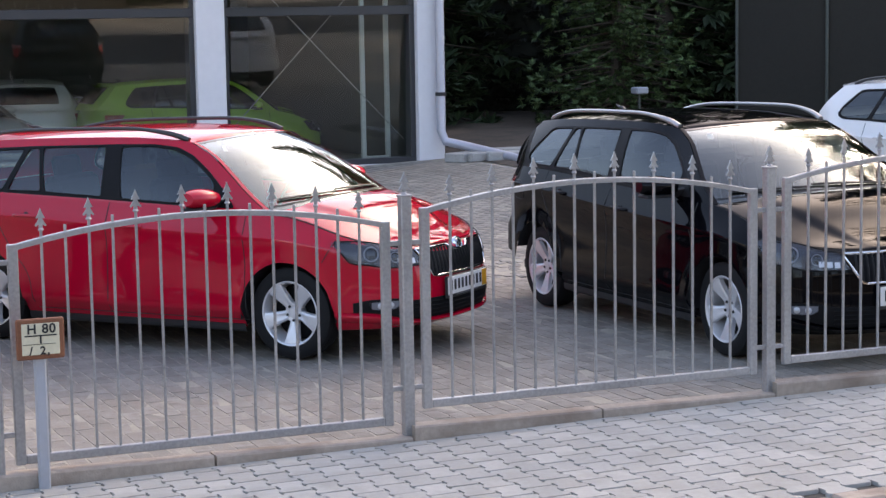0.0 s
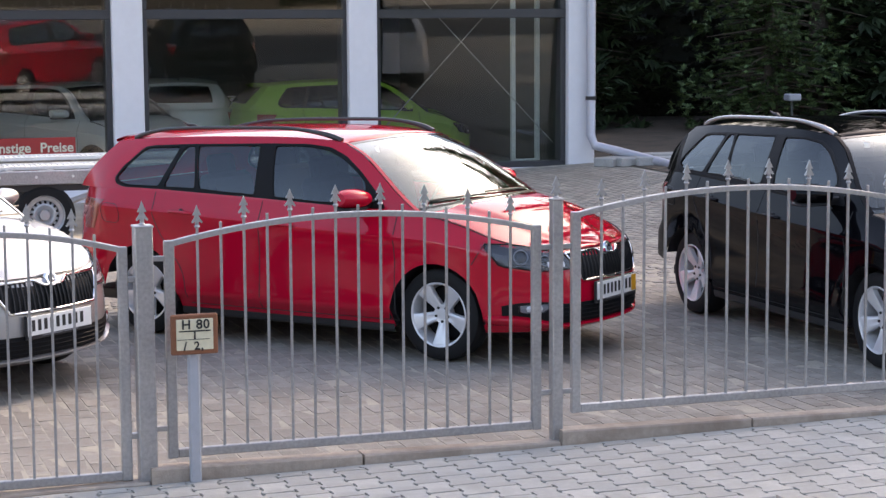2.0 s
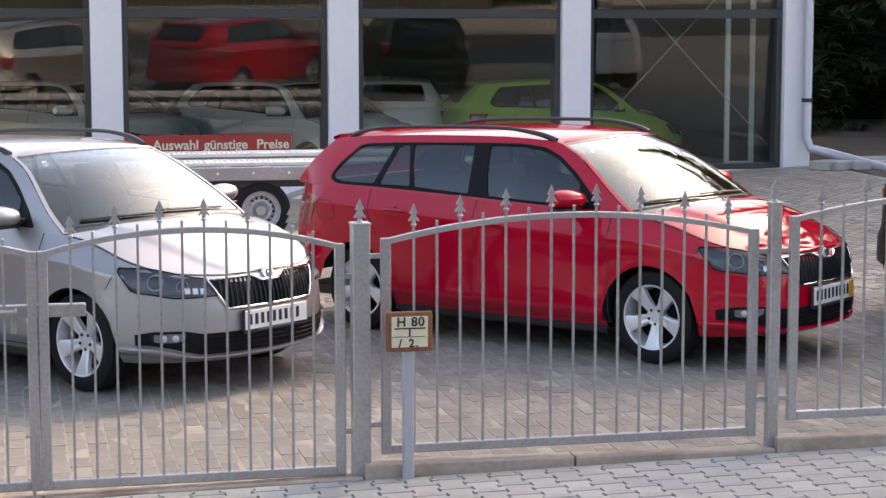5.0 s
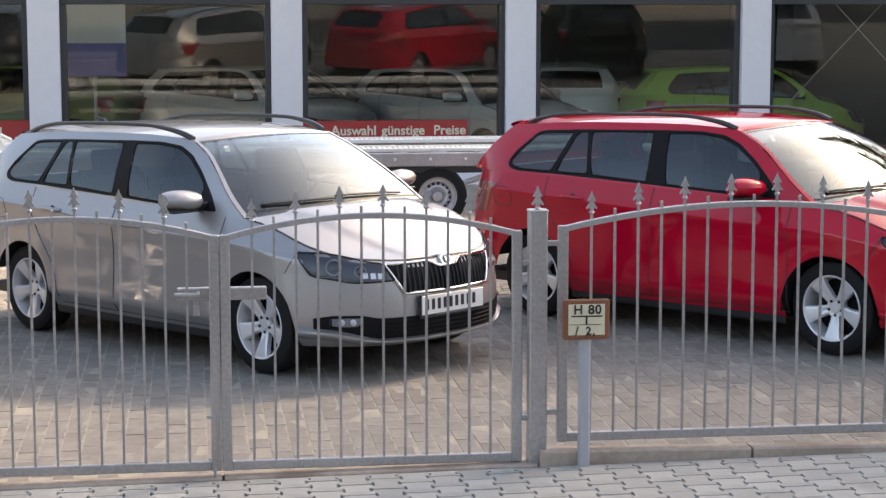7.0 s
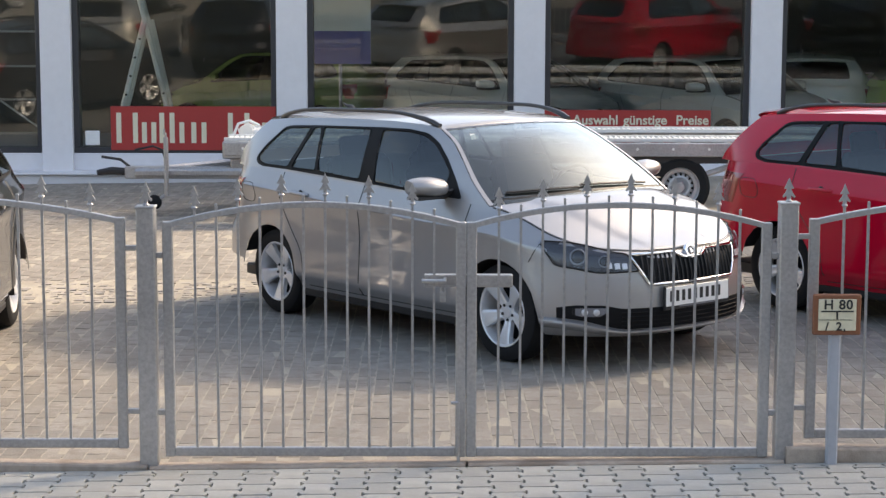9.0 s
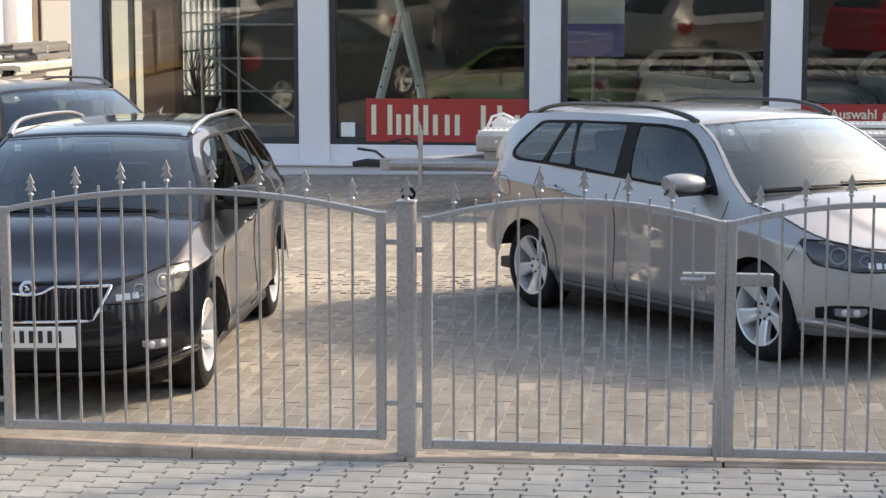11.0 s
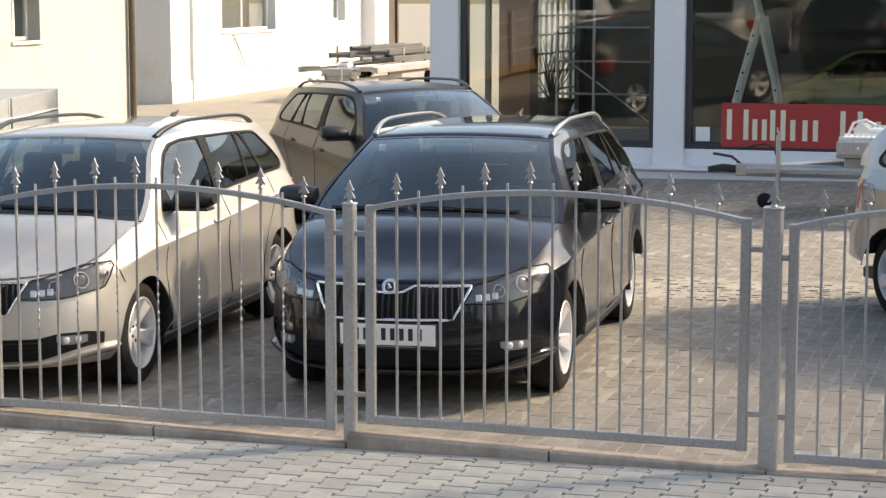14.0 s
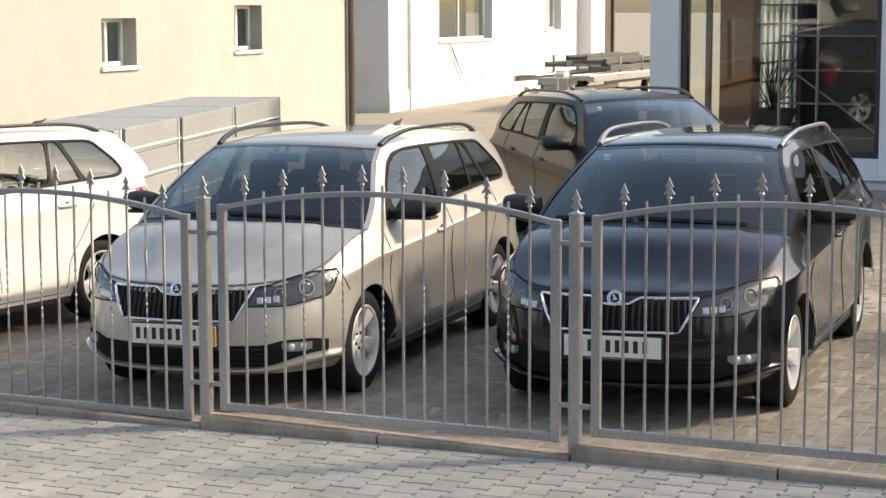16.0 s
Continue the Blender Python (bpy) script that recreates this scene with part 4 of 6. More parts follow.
    part("rear_view_mirror", Build().obox(pose(p.x - 0.06, 0, p.z - 0.03), (0.012, 0.11, 0.03), 0.01), M["lamp_ring"], car)
    part("registration_sticker", Build().obox(pose(*(ws[8][3].lerp(ws[8][2], 0.5) + Vector((-0.006, 0, -0.008))), 0, 62, 0), (0.02, 0.02, 0.0008)), M["white"], car)
    # wheels
    for h in (cs.hf, cs.hr):
        for sg in (1, -1):
            w = new("wheel")
            w.parent = car
            w.matrix_basis = pose(h, sg * 0.715, HUB_Z, 0, 0, 0 if sg > 0 else 180)
            for nm, me in zip(("tyre", "rim", "brake_disc"), WHEEL):
                o = new(nm, me)
                o.parent = w
            for i in range(5):
                a = radians(54 + 72 * i)
                o = new("wheel_bolt", WHEEL[3])
                o.parent, o.matrix_basis = w, pose(0.048 * math.cos(a), 0, 0.048 * math.sin(a))
    return car


PAINTED = ("body_shell", "bonnet", "roof_panel", "pillar_frame", "pillar_cover", "tailgate", "bumper_lip", "door_mirror", "door_handle")


def repaint(car, paint, mirror=None):
    for o in car.children_recursive:
        if o.name.split(".")[0] in PAINTED:
            o.material_slots[0].link = "OBJECT"
            o.material_slots[0].material = mirror if mirror and o.name.startswith("door_mirror") else paint


def by_hubs(front, rear, side):
    """The pose of a car from the plan places of two hubs on one side (1 its left, -1 its right)."""
    f, r = Vector((*front, 0)), Vector((*rear, 0))
    d = (f - r).normalized()
    left = Vector((-d.y, d.x, 0))
    mid = (f + r) / 2 - left * side * 0.772
    pf, pr = mid + d * 1.235, mid - d * 1.235
    pl, pt = mid + left * 0.735, mid - left * 0.735
    x = Vector((d.x, d.y, (gz(pf.x, pf.y) - gz(pr.x, pr.y)) / 2.47)).normalized()
    y = Vector((left.x, left.y, (gz(pl.x, pl.y) - gz(pt.x, pt.y)) / 1.47)).normalized()
    z = x.cross(y).normalized()
    y = z.cross(x)
    m = Matrix((x, y, z)).transposed().to_4x4()
    m.translation = (mid.x, mid.y, gz(mid.x, mid.y) + 0.004)
    return m


estate = CarShape()
red_car = build_car(estate, "estate_car", "glossy red estate car with black roof rails, parked behind the fence", "car", PAINT["red"], band="orange")
CARS = [
    ("black", "black estate car with sky reflected in its windscreen", (6.44, 1.10), (6.42, 3.57), -1),
    ("silver", "grey-beige metallic estate car parked at an angle behind the gate", (0.50, 2.58), (-1.02, 4.52), -1),
    ("navy", "dark blue-black estate car facing the fence in the sun", (-2.71, 1.60), (-2.86, 4.08), 1),
    ("beige", "beige metallic estate car with a sunlit side, facing the fence", (-5.15, 1.16), (-5.33, 3.64), 1),
    ("brown", "dark brown metallic estate car parked behind the other cars", (-5.81, 7.21), (-7.40, 9.10), -1),
    ("white", "white estate car beside the stacked block pallets", (-8.57, 0.52), (-8.18, 2.95), 1),
    ("white", "white estate car with black roof rails near the dark screen fence", (11.55, 3.90), (11.20, 6.34), -1),
]
for key, text, f, r, sd in CARS:
    c = copy_thing(red_car, by_hubs(f, r, sd))
    tagged(c, text, "car", "estate cars in the yard")
    repaint(c, PAINT[key], M["black"] if key in ("navy", "beige", "brown") else None)
    if key in ("black", "navy"):
        for o in [o for o in c.children_recursive if o.name.startswith("roof_rail")]:
            o.material_slots[0].link = "OBJECT"
            o.material_slots[0].material = M["rail_silver"]
            tagged(o, "silver roof rail")
    if key in ("white", "silver", "black", "navy"):
        for o in [o for o in c.children_recursive if o.name.startswith("plate_band")]:
            bpy.data.objects.remove(o)
red_car.matrix_basis = by_hubs((4.06, 2.48), (2.54, 4.42), -1)
tagged(red_car, group="estate cars in the yard")


# ---- ground ----
def sheet(name, xs, ys, h, mat, label, category):
    rows = [[Vector((x, y, h(x, y))) for x in xs] for y in ys]
    b = Build().grid(rows)
    return tagged(part(name, b, mat, smooth=True), label, category, kind="structure")


def spread(*stops):
    out = []
    for a, b, n in stops:
        out += list(np.linspace(a, b, n, endpoint=False))
    return out + [stops[-1][1]]


sheet("ground", spread((-900, -60, 8), (-60, -12, 24), (-12, 16, 56), (16, 60, 20), (60, 900, 8)), spread((-900, -40, 8), (-40, -2.3, 12), (-2.3, 22, 50), (22, 90, 20), (90, 900, 8)),
      lambda x, y: gz(max(-32, min(x, 20)), min(max(y, -40), 60)) - 0.085 + (-0.05 if y < -2.2 else 0), M["joint"], "bare sandy ground that reaches the horizon", "ground")
sheet("road", spread((-60, 60, 60)), [-9.6, -7.5, -5, -2.16], lambda x, y: gz(x, 0) - 0.125, M["asphalt"], "grey asphalt street in front of the pavement", "road")
YARD_L, YARD_R = -9.0, 12.5

# ---- facade of the showroom ----
YB = 15.06
COLS = [-7.60, -4.63, -1.69, 1.28, 4.24, 7.31, 10.40]
CW = 0.385
FLOOR = 0.30
hall = thing("showroom_building", "low showroom with white columns and large dark panes", "building")
for i, x in enumerate(COLS):
    b = Build().box((x - CW / 2, YB - 0.10, gz(x, YB) - 0.2), (x + CW / 2, YB + 0.16, 3.5), 0.008)
    part("column", b, M["white_metal"], hall, "white clad column")
b = Build().box((COLS[0] - CW / 2, YB - 0.02, -0.6), (COLS[-1] + CW / 2, YB + 0.30, FLOOR - 0.0), 0.01)
part("plinth", b, M["white_metal"], hall, "white plinth below the panes")
b = Build().box((COLS[0] - 0.3, YB - 0.42, 0.055), (4.6, YB - 0.03, 0.085), 0.008).box((COLS[0] - 0.3, YB - 0.36, -0.4), (4.6, YB - 0.03, 0.05), 0.01)
part("plinth_step", b, M["white_metal"], hall, "low white step along the wall")
b = Build().box((COLS[0] - 0.4, YB - 0.25, 3.45), (COLS[-1] + 0.4, YB + 0.3, 4.2), 0.02)
part("fascia", b, M["white_metal"], hall, "white roof edge")
b = Build().box((COLS[0] - 0.4, YB + 0.3, 3.9), (COLS[-1] + 0.4, YB + 8.4, 4.2), 0.02)
part("roof", b, M["concrete"], hall)
LEAN, SWING = (2.45, 2.4, 2.37, 2.52, 2.35, 3.0), (-0.35, -0.4, -0.65, -0.94, -1.46, 5.15)     # panes that hang slightly out of true, degrees
for n, (x0, x1) in enumerate(zip(COLS, COLS[1:])):
    a, c = x0 + CW / 2, x1 - CW / 2
    w = new("window")
    w.parent = hall
    b = Build()
    t = 0.075
    for lo, hi in (((a, FLOOR), (c, FLOOR + t)), ((a, 2.31), (c, 2.43)), ((a, 3.38), (c, 3.45)), ((a, FLOOR + t), (a + t, 2.31)), ((c - t, FLOOR + t), (c, 2.31)), ((a, 2.43), (a + t, 3.38)), ((c - t, 2.43), (c, 3.38))):
        b.box((lo[0], YB, lo[1]), (hi[0], YB + 0.20, hi[1]), 0.006)
    part("window_frame", b, M["frame"], w, "anthracite window frame")
    for z0, z1 in ((FLOOR + t, 2.31), (2.43, 3.38)):
        o = part("pane", Build().box((a + t - 0.02, YB + 0.094, z0), (c - t + 0.02, YB + 0.106, z1)), M["pane"], w, "dark reflecting pane", at=Matrix.Translation((0, YB + 0.10, FLOOR)) @ Matrix.Translation(((a + c) / 2, 0, 0)) @ pose(0, 0, 0, LEAN[n], 0, SWING[n]) @ Matrix.Translation((-(a + c) / 2, -YB - 0.10, -FLOOR)))
# interior of the hall
b = Build().box((COLS[0] - 0.2, YB + 8.0, -0.4), (COLS[-1] + 0.2, YB + 8.2, 3.9))
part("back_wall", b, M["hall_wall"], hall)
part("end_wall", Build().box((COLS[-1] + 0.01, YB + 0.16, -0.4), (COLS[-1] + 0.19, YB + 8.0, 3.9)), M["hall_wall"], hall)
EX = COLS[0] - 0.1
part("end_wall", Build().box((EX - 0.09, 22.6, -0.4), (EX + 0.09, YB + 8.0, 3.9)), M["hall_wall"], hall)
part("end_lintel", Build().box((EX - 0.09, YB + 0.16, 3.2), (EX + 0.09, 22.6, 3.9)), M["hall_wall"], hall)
part("end_sill", Build().box((EX - 0.09, YB + 0.16, -0.4), (EX + 0.09, 22.6, 0.30)), M["white_metal"], hall)
for y in (15.35, 17.4, 19.5):
    part("mullion", Build().box((EX - 0.04, y - 0.045, 0.30), (EX + 0.04, y + 0.045, 3.2), 0.006), M["frame"], hall)
lattice = new("side_window")
lattice.parent = hall
for k in range(9):
    part("lattice_bar", Build().box((EX - 0.02, 19.58 + k * 0.372, 0.30), (EX + 0.02, 19.61 + k * 0.372, 3.2)), M["white"], lattice)
for k in range(7):
    part("lattice_rail", Build().box((EX - 0.018, 19.55, 0.70 + k * 0.30), (EX + 0.018, 22.6, 0.73 + k * 0.30)), M["white"], lattice)
part("hall_floor", Build().box((COLS[0], YB + 0.3, -0.3), (COLS[-1], YB + 8.0, 0.02)), M["hall_floor"], hall)
part("hall_ceiling", Build().box((COLS[0], YB + 0.3, 3.6), (COLS[-1], YB + 8.0, 3.7)), M["concrete"], hall)
b = Build()
for x in (9.72, 10.08):
    b.box((x - 0.03, YB + 0.7, FLOOR), (x + 0.03, YB + 0.76, 2.9), 0.004)
b.box((9.72, YB + 0.7, FLOOR), (10.08, YB + 0.76, FLOOR + 0.06), 0.004)
part("inner_door_frame", b, M["white"], hall, "white inner door frame")
part("brace", Build().tube([(7.5, YB + 0.4, 0.6), (10.2, YB + 0.4, 3.4)], 0.007, 6).tube([(10.2, YB + 0.45, 0.6), (7.5, YB + 0.45, 3.4)], 0.007, 6), M["galv"], hall, "thin crossed steel rods")

# cars and things inside the hall
def hall_car(key, text, x, y, heading, scale=(1, 1, 1)):
    c = copy_thing(red_car, pose(x, y, 0.022, 0, 0, heading))
    c.scale = scale
    tagged(c, text, "car", "cars in the showroom")
    repaint(c, PAINT[key])
    for o in [o for o in c.children_recursive if o.name.split(".")[0] in ("roof_rail", "number_plate", "plate_band", "letter_bar", "plate_holder", "holder_print")]:
        bpy.data.objects.remove(o)


hall_car("green", "light green small hatchback inside the showroom", 8.15, 18.35, 0, (0.86, 0.94, 1.0))
hall_car("moss", "dull pale green hatchback in the dark showroom", -2.45, 21.0, 165, (0.86, 0.94, 1.0))
hall_car("grey", "silver estate car standing inside the showroom", 1.10, 19.0, -50)
hall_car("grey", "silver car with its nose near the pane", 4.10, 18.2, -58)
hall_car("white", "white estate car seen from behind in the showroom", 5.9, 20.6, 82)
lad = thing("step_ladder", "tall aluminium step ladder inside the showroom", "ladder")
for y0, y1, nm in ((16.05, 16.35, "front_flight"), (16.75, 16.42, "back_flight")):
    sx = -1 if nm == "front_flight" else 1
    xb, xt = (-4.15, -3.70) if sx < 0 else (-3.32, -3.66)
    b = Build()
    for w in (-0.18, 0.18):
        b.tube([(xb, y0 + w, 0.03), (xt, y1 + w * 0.7, 1.95)], 0.04, 6)
    for k in range(1, 8):
        u = k / 8
        b.tube([(lerp(xb, xt, u), lerp(y0, y1, u) - 0.17, lerp(0.03, 1.95, u)), (lerp(xb, xt, u), lerp(y0, y1, u) + 0.17, lerp(0.03, 1.95, u))], 0.016, 6)
    flight = part(nm, b, M["ladder"], lad)
    for k in range(1, 8):
        u = k / 8
        part("rung_cap", Build().lathe([(0.0, 0.012), (0.014, 0.011), (0.017, 0.0)], pose(lerp(xb, xt, u), lerp(y0, y1, u) - lerp(0.18, 0.126, u) - 0.038, lerp(0.03, 1.95, u), 90, 0, 0), 8), M["black"], flight, "dark plastic cap")
b = Build()
for w in (-0.12, 0.12):
    b.tube([(-3.52, 16.38 + w, 1.2), (-3.95, 16.38 + w, 3.0)], 0.036, 6)
for k in range(6):
    b.tube([(lerp(-3.55, -3.95, k / 5), 16.26, lerp(1.3, 2.95, k / 5)), (lerp(-3.55, -3.95, k / 5), 16.5, lerp(1.3, 2.95, k / 5))], 0.016, 6)
part("extension", b, M["ladder"], lad)
rack = thing("scaffold_rack", "thin steel scaffold frame inside the showroom", "scaffold")
for x in (-6.46, -5.95, -4.95):
    part("upright", Build().tube([(x, 16.5, 0.02), (x, 16.5, 3.0)], 0.022, 8), M["galv"], rack)
for z in (0.45, 0.90, 1.34, 1.80, 2.3):
    part("crossbar", Build().tube([(-6.46, 16.5, z), (-4.95, 16.5, z)], 0.017, 8), M["galv"], rack)
part("diagonal", Build().tube([(-6.4, 16.53, 1.4), (-5.0, 16.53, 0.4)], 0.014, 6), M["galv"], rack)
tagged(part("hall_pillar", Build().box((-7.42, 16.95, 0.0), (-6.96, 17.4, 3.6), 0.01), M["brown"]), "dark brown square pillar inside the hall", "pillar", kind="structure")
shrub = thing("potted_shrub", "thin bare shrub in a wide pot inside the hall", "plant")
part("pot", Build().lathe([(0.0, 0.02), (0.22, 0.02), (0.34, 0.30), (0.36, 0.33), (0.31, 0.33), (0.29, 0.28), (0.0, 0.26)], pose(-6.9, 17.9, 0.42), 24), M["pot"], shrub, "", True)
part("pot_stand", Build().box((-7.15, 17.65, 0.02), (-6.65, 18.15, 0.42), 0.01), M["concrete"], shrub)
b, rs = Build(), random.Random(5)
for k in range(26):
    d = Vector((rs.gauss(0, 0.35), rs.gauss(0, 0.35), 1))
    p = Vector((-6.9, 17.9, 0.7))
    b.tube([p, p + d * 0.4, p + d * rs.uniform(0.7, 1.0) + Vector((rs.gauss(0, 0.12), 0, 0))], [0.012, 0.008, 0.003], 5)
part("branch_set", b, M["bark"], shrub)
board = thing("display_board", "white and blue display board inside the showroom", "board")
part("panel", Build().box((-1.62, 17.5, 1.35), (-0.78, 17.54, 2.4), 0.004), M["white"], board)
part("blue_field", Build().box((-1.62, 17.49, 1.35), (-0.78, 17.499, 1.80)), M["blue"], board)
part("foot", Build().tube([(-1.2, 17.54, 0.02), (-1.2, 17.54, 1.4)], 0.025, 8).box((-1.5, 17.4, 0.02), (-0.9, 17.7, 0.04)), M["galv"], board)

# rainwater pipe at the corner, running out over the ground
pipe = thing("rainwater_pipe", "grey zinc rainwater pipe lying out over stone slabs", "pipe")
b = Build().tube([(10.50, YB - 0.19, 3.9), (10.50, YB - 0.19, 0.72), (10.54, YB - 0.24, 0.58), (10.75, YB - 0.42, 0.52), (11.05, YB - 1.3, 0.40), (11.10, YB - 2.6, 0.30)], 0.062, 14)
part("tube", b, M["pipe"], pipe, smooth=True, angle=60)
part("pipe_clip", Build().tube([(10.50, YB - 0.19, 1.20), (10.50, YB - 0.19, 1.25)], 0.075, 14), M["black"], pipe)
for i, (x, y, r) in enumerate(((10.80, YB - 0.85, 8), (11.05, YB - 1.05, -14), (10.62, YB - 0.70, 30), (11.4, YB - 0.6, 3))):
    z = gz(x, y)
    tagged(part("stone_slab", Build().obox(pose(x, y, z + 0.05, 0, 0, r), (0.26, 0.16, 0.06), 0.012), M["concrete"]), "pale concrete slab lying on the ground", "slab", "slabs under the pipe")

# banners behind the glass
ban = thing("banner", "long red banner with cream letter bars, behind glass", "banner")
part("sheet", Build().box((-3.97, YB - 0.004, 0.34), (-1.90, YB + 0.002, 0.89), 0.001), M["red_ban"], ban, at=pose(0, -0.012, 0))
for x0, w, h in ((-3.90, 0.27, 0.38), (-3.58, 0.18, 0.26), (-3.36, 0.19, 0.38), (-3.11, 0.11, 0.26), (-2.96, 0.19, 0.26), (-2.50, 0.27, 0.38), (-2.19, 0.18, 0.26)):
    for dx in ((0.0, w - 0.062) if w > 0.15 else (0.0,)):
        part("letter_bar", Build().box((x0 + dx, YB - 0.022, 0.43), (x0 + dx + 0.062, YB - 0.017, 0.43 + h), 0.001), M["cream"], ban)
ban2 = thing("banner", "narrow red banner with cream lettering on the pane", "banner")
part("sheet", Build().box((1.42, YB - 0.016, 0.60), (3.57, YB - 0.010, 0.855), 0.001), M["red_ban"], ban2)
for word, x in (("gute", 1.45), ("Auswahl", 1.83), ("günstige", 2.47), ("Preise", 3.13)):
    lettering("lettering", word, 0.168, M["cream"], ban2, pose(x, YB - 0.019, 0.675, 90, 0, 0))
for i in range(9):
    part("letter_bar", Build().box((1.75 + i * 0.175, YB - 0.016, 0.44), (1.75 + i * 0.175 + 0.12, YB - 0.010, 0.575)), M["red_ban"], ban2)
tagged(part("paper_notice", Build().box((-4.30, YB + 0.028, 0.40), (-4.12, YB + 0.032, 0.58)), M["white"]), "small white paper notice inside the pane", "notice")

# ---- front fence ----
POSTS = {"W": (-7.62, -0.16, 1.28), "X": (-5.50, -0.10, 1.28), "Y": (-3.385, -0.03, 1.285), "Z": (-1.30, -0.005, 1.333), "A": (1.71, 0.014, 1.356), "B": (3.822, 0.044, 1.411), "C": (6.01, 0.076, 1.456), "D": (8.20, 0.11, 1.51)}


def finial(b, x, y, z, s=1.0):
    """A cast spear tip on a collar."""
    b.lathe([(0.0, z), (0.011 * s, z), (0.017 * s, z + 0.008 * s), (0.010 * s, z + 0.016 * s), (0.012 * s, z + 0.026 * s)], pose(x, y, 0), 8)
    blade = [(0, 0.118), (0.010, 0.092), (0.023, 0.066), (0.009, 0.066), (0.016, 0.050), (0.030, 0.030), (0.025, 0.024), (0.010, 0.034), (0.007, 0.018), (-0.007, 0.018), (-0.010, 0.034), (-0.025, 0.024), (-0.030, 0.030), (-0.016, 0.050), (-0.009, 0.066), (-0.023, 0.066), (-0.010, 0.092)]
    b.prism([(p * s, q * s) for p, q in blade], 0.010 * s, pose(x, y + 0.005 * s, z, 90, 0, 0))


fence = thing("garden_fence", "galvanised steel fence with arched panels and spear tips", "fence")
for key, (x, zb, zt) in POSTS.items():
    thick = key in "ZA"
    r = 0.043 if thick else 0.029
    b = Build().box((x - r, -r, zb - 0.25), (x + r, r, zt - 0.105), 0.006).box((x - r - 0.004, -r - 0.004, zt - 0.112), (x + r + 0.004, r + 0.004, zt - 0.100), 0.004)
    p = part("post", b, M["galv"], fence, "thick square gate post" if thick else "")
    b = Build()
    finial(b, x, 0, zt - 0.105, 1.0)
    part("post_tip", b, M["galv"], p)


def twisted(b, x, y, z0, z1, r, twist):
    """A square bar, twisted in its middle part."""
    n = 26 if twist else 1
    rows = []
    for i in range(n + 1):
        t = i / n
        a = radians(45 + twist * ease(0.2, 0.8, t))
        z = lerp(z0, z1, t)
        rows.append([Vector((x + r * 1.3 * math.cos(a + q * math.pi / 2), y + r * 1.3 * math.sin(a + q * math.pi / 2), z)) for q in range(5)])
    b.grid(rows, flip=True)


def panel(owner, x0, x1, z0, z1, rise, count, twist=0, first=0):
    """An arched panel from stile to stile; every other bar ends in a spear."""
    w = 0.024
    for x in (x0 + w, x1 - w):
        part("stile", Build().box((x - w, -0.018, z0), (x + w, 0.018, z1 + 0.012), 0.004), M["galv"], owner)
    part("bottom_rail", Build().box((x0 + 2 * w, -0.016, z0 + 0.002), (x1 - 2 * w, 0.016, z0 + 0.045), 0.004), M["galv"], owner)
    arch = lambda x: z1 - 0.012 + rise * (1 - ((x - (x0 + x1) / 2) / ((x1 - x0) / 2)) ** 2)
    rows = []
    for i in range(25):
        x = lerp(x0 + w, x1 - w, i / 24)
        z = arch(x)
        rows.append([Vector((x, y, z + dz)) for y, dz in ((-0.017, -0.013), (-0.017, 0.011), (-0.013, 0.015), (0.013, 0.015), (0.017, 0.011), (0.017, -0.013), (-0.017, -0.013))])
    part("arched_rail", Build().grid(rows, flip=False), M["galv"], owner)
    for i in range(count):
        x = lerp(x0 + 2 * w, x1 - 2 * w, (i + 1) / (count + 1))
        spear = i % 2 == first
        b = Build()
        top = arch(x) + (0.055 if spear else 0.042)
        twisted(b, x, 0, z0 + 0.04, top, 0.0062, twist if not spear else 0)
        if spear:
            finial(b, x, 0, top - 0.012, 0.92)
        else:
            b.obox(pose(x, 0, top), (0.0065, 0.0065, 0.006), 0.003)
        part("bar", b, M["galv"], owner)


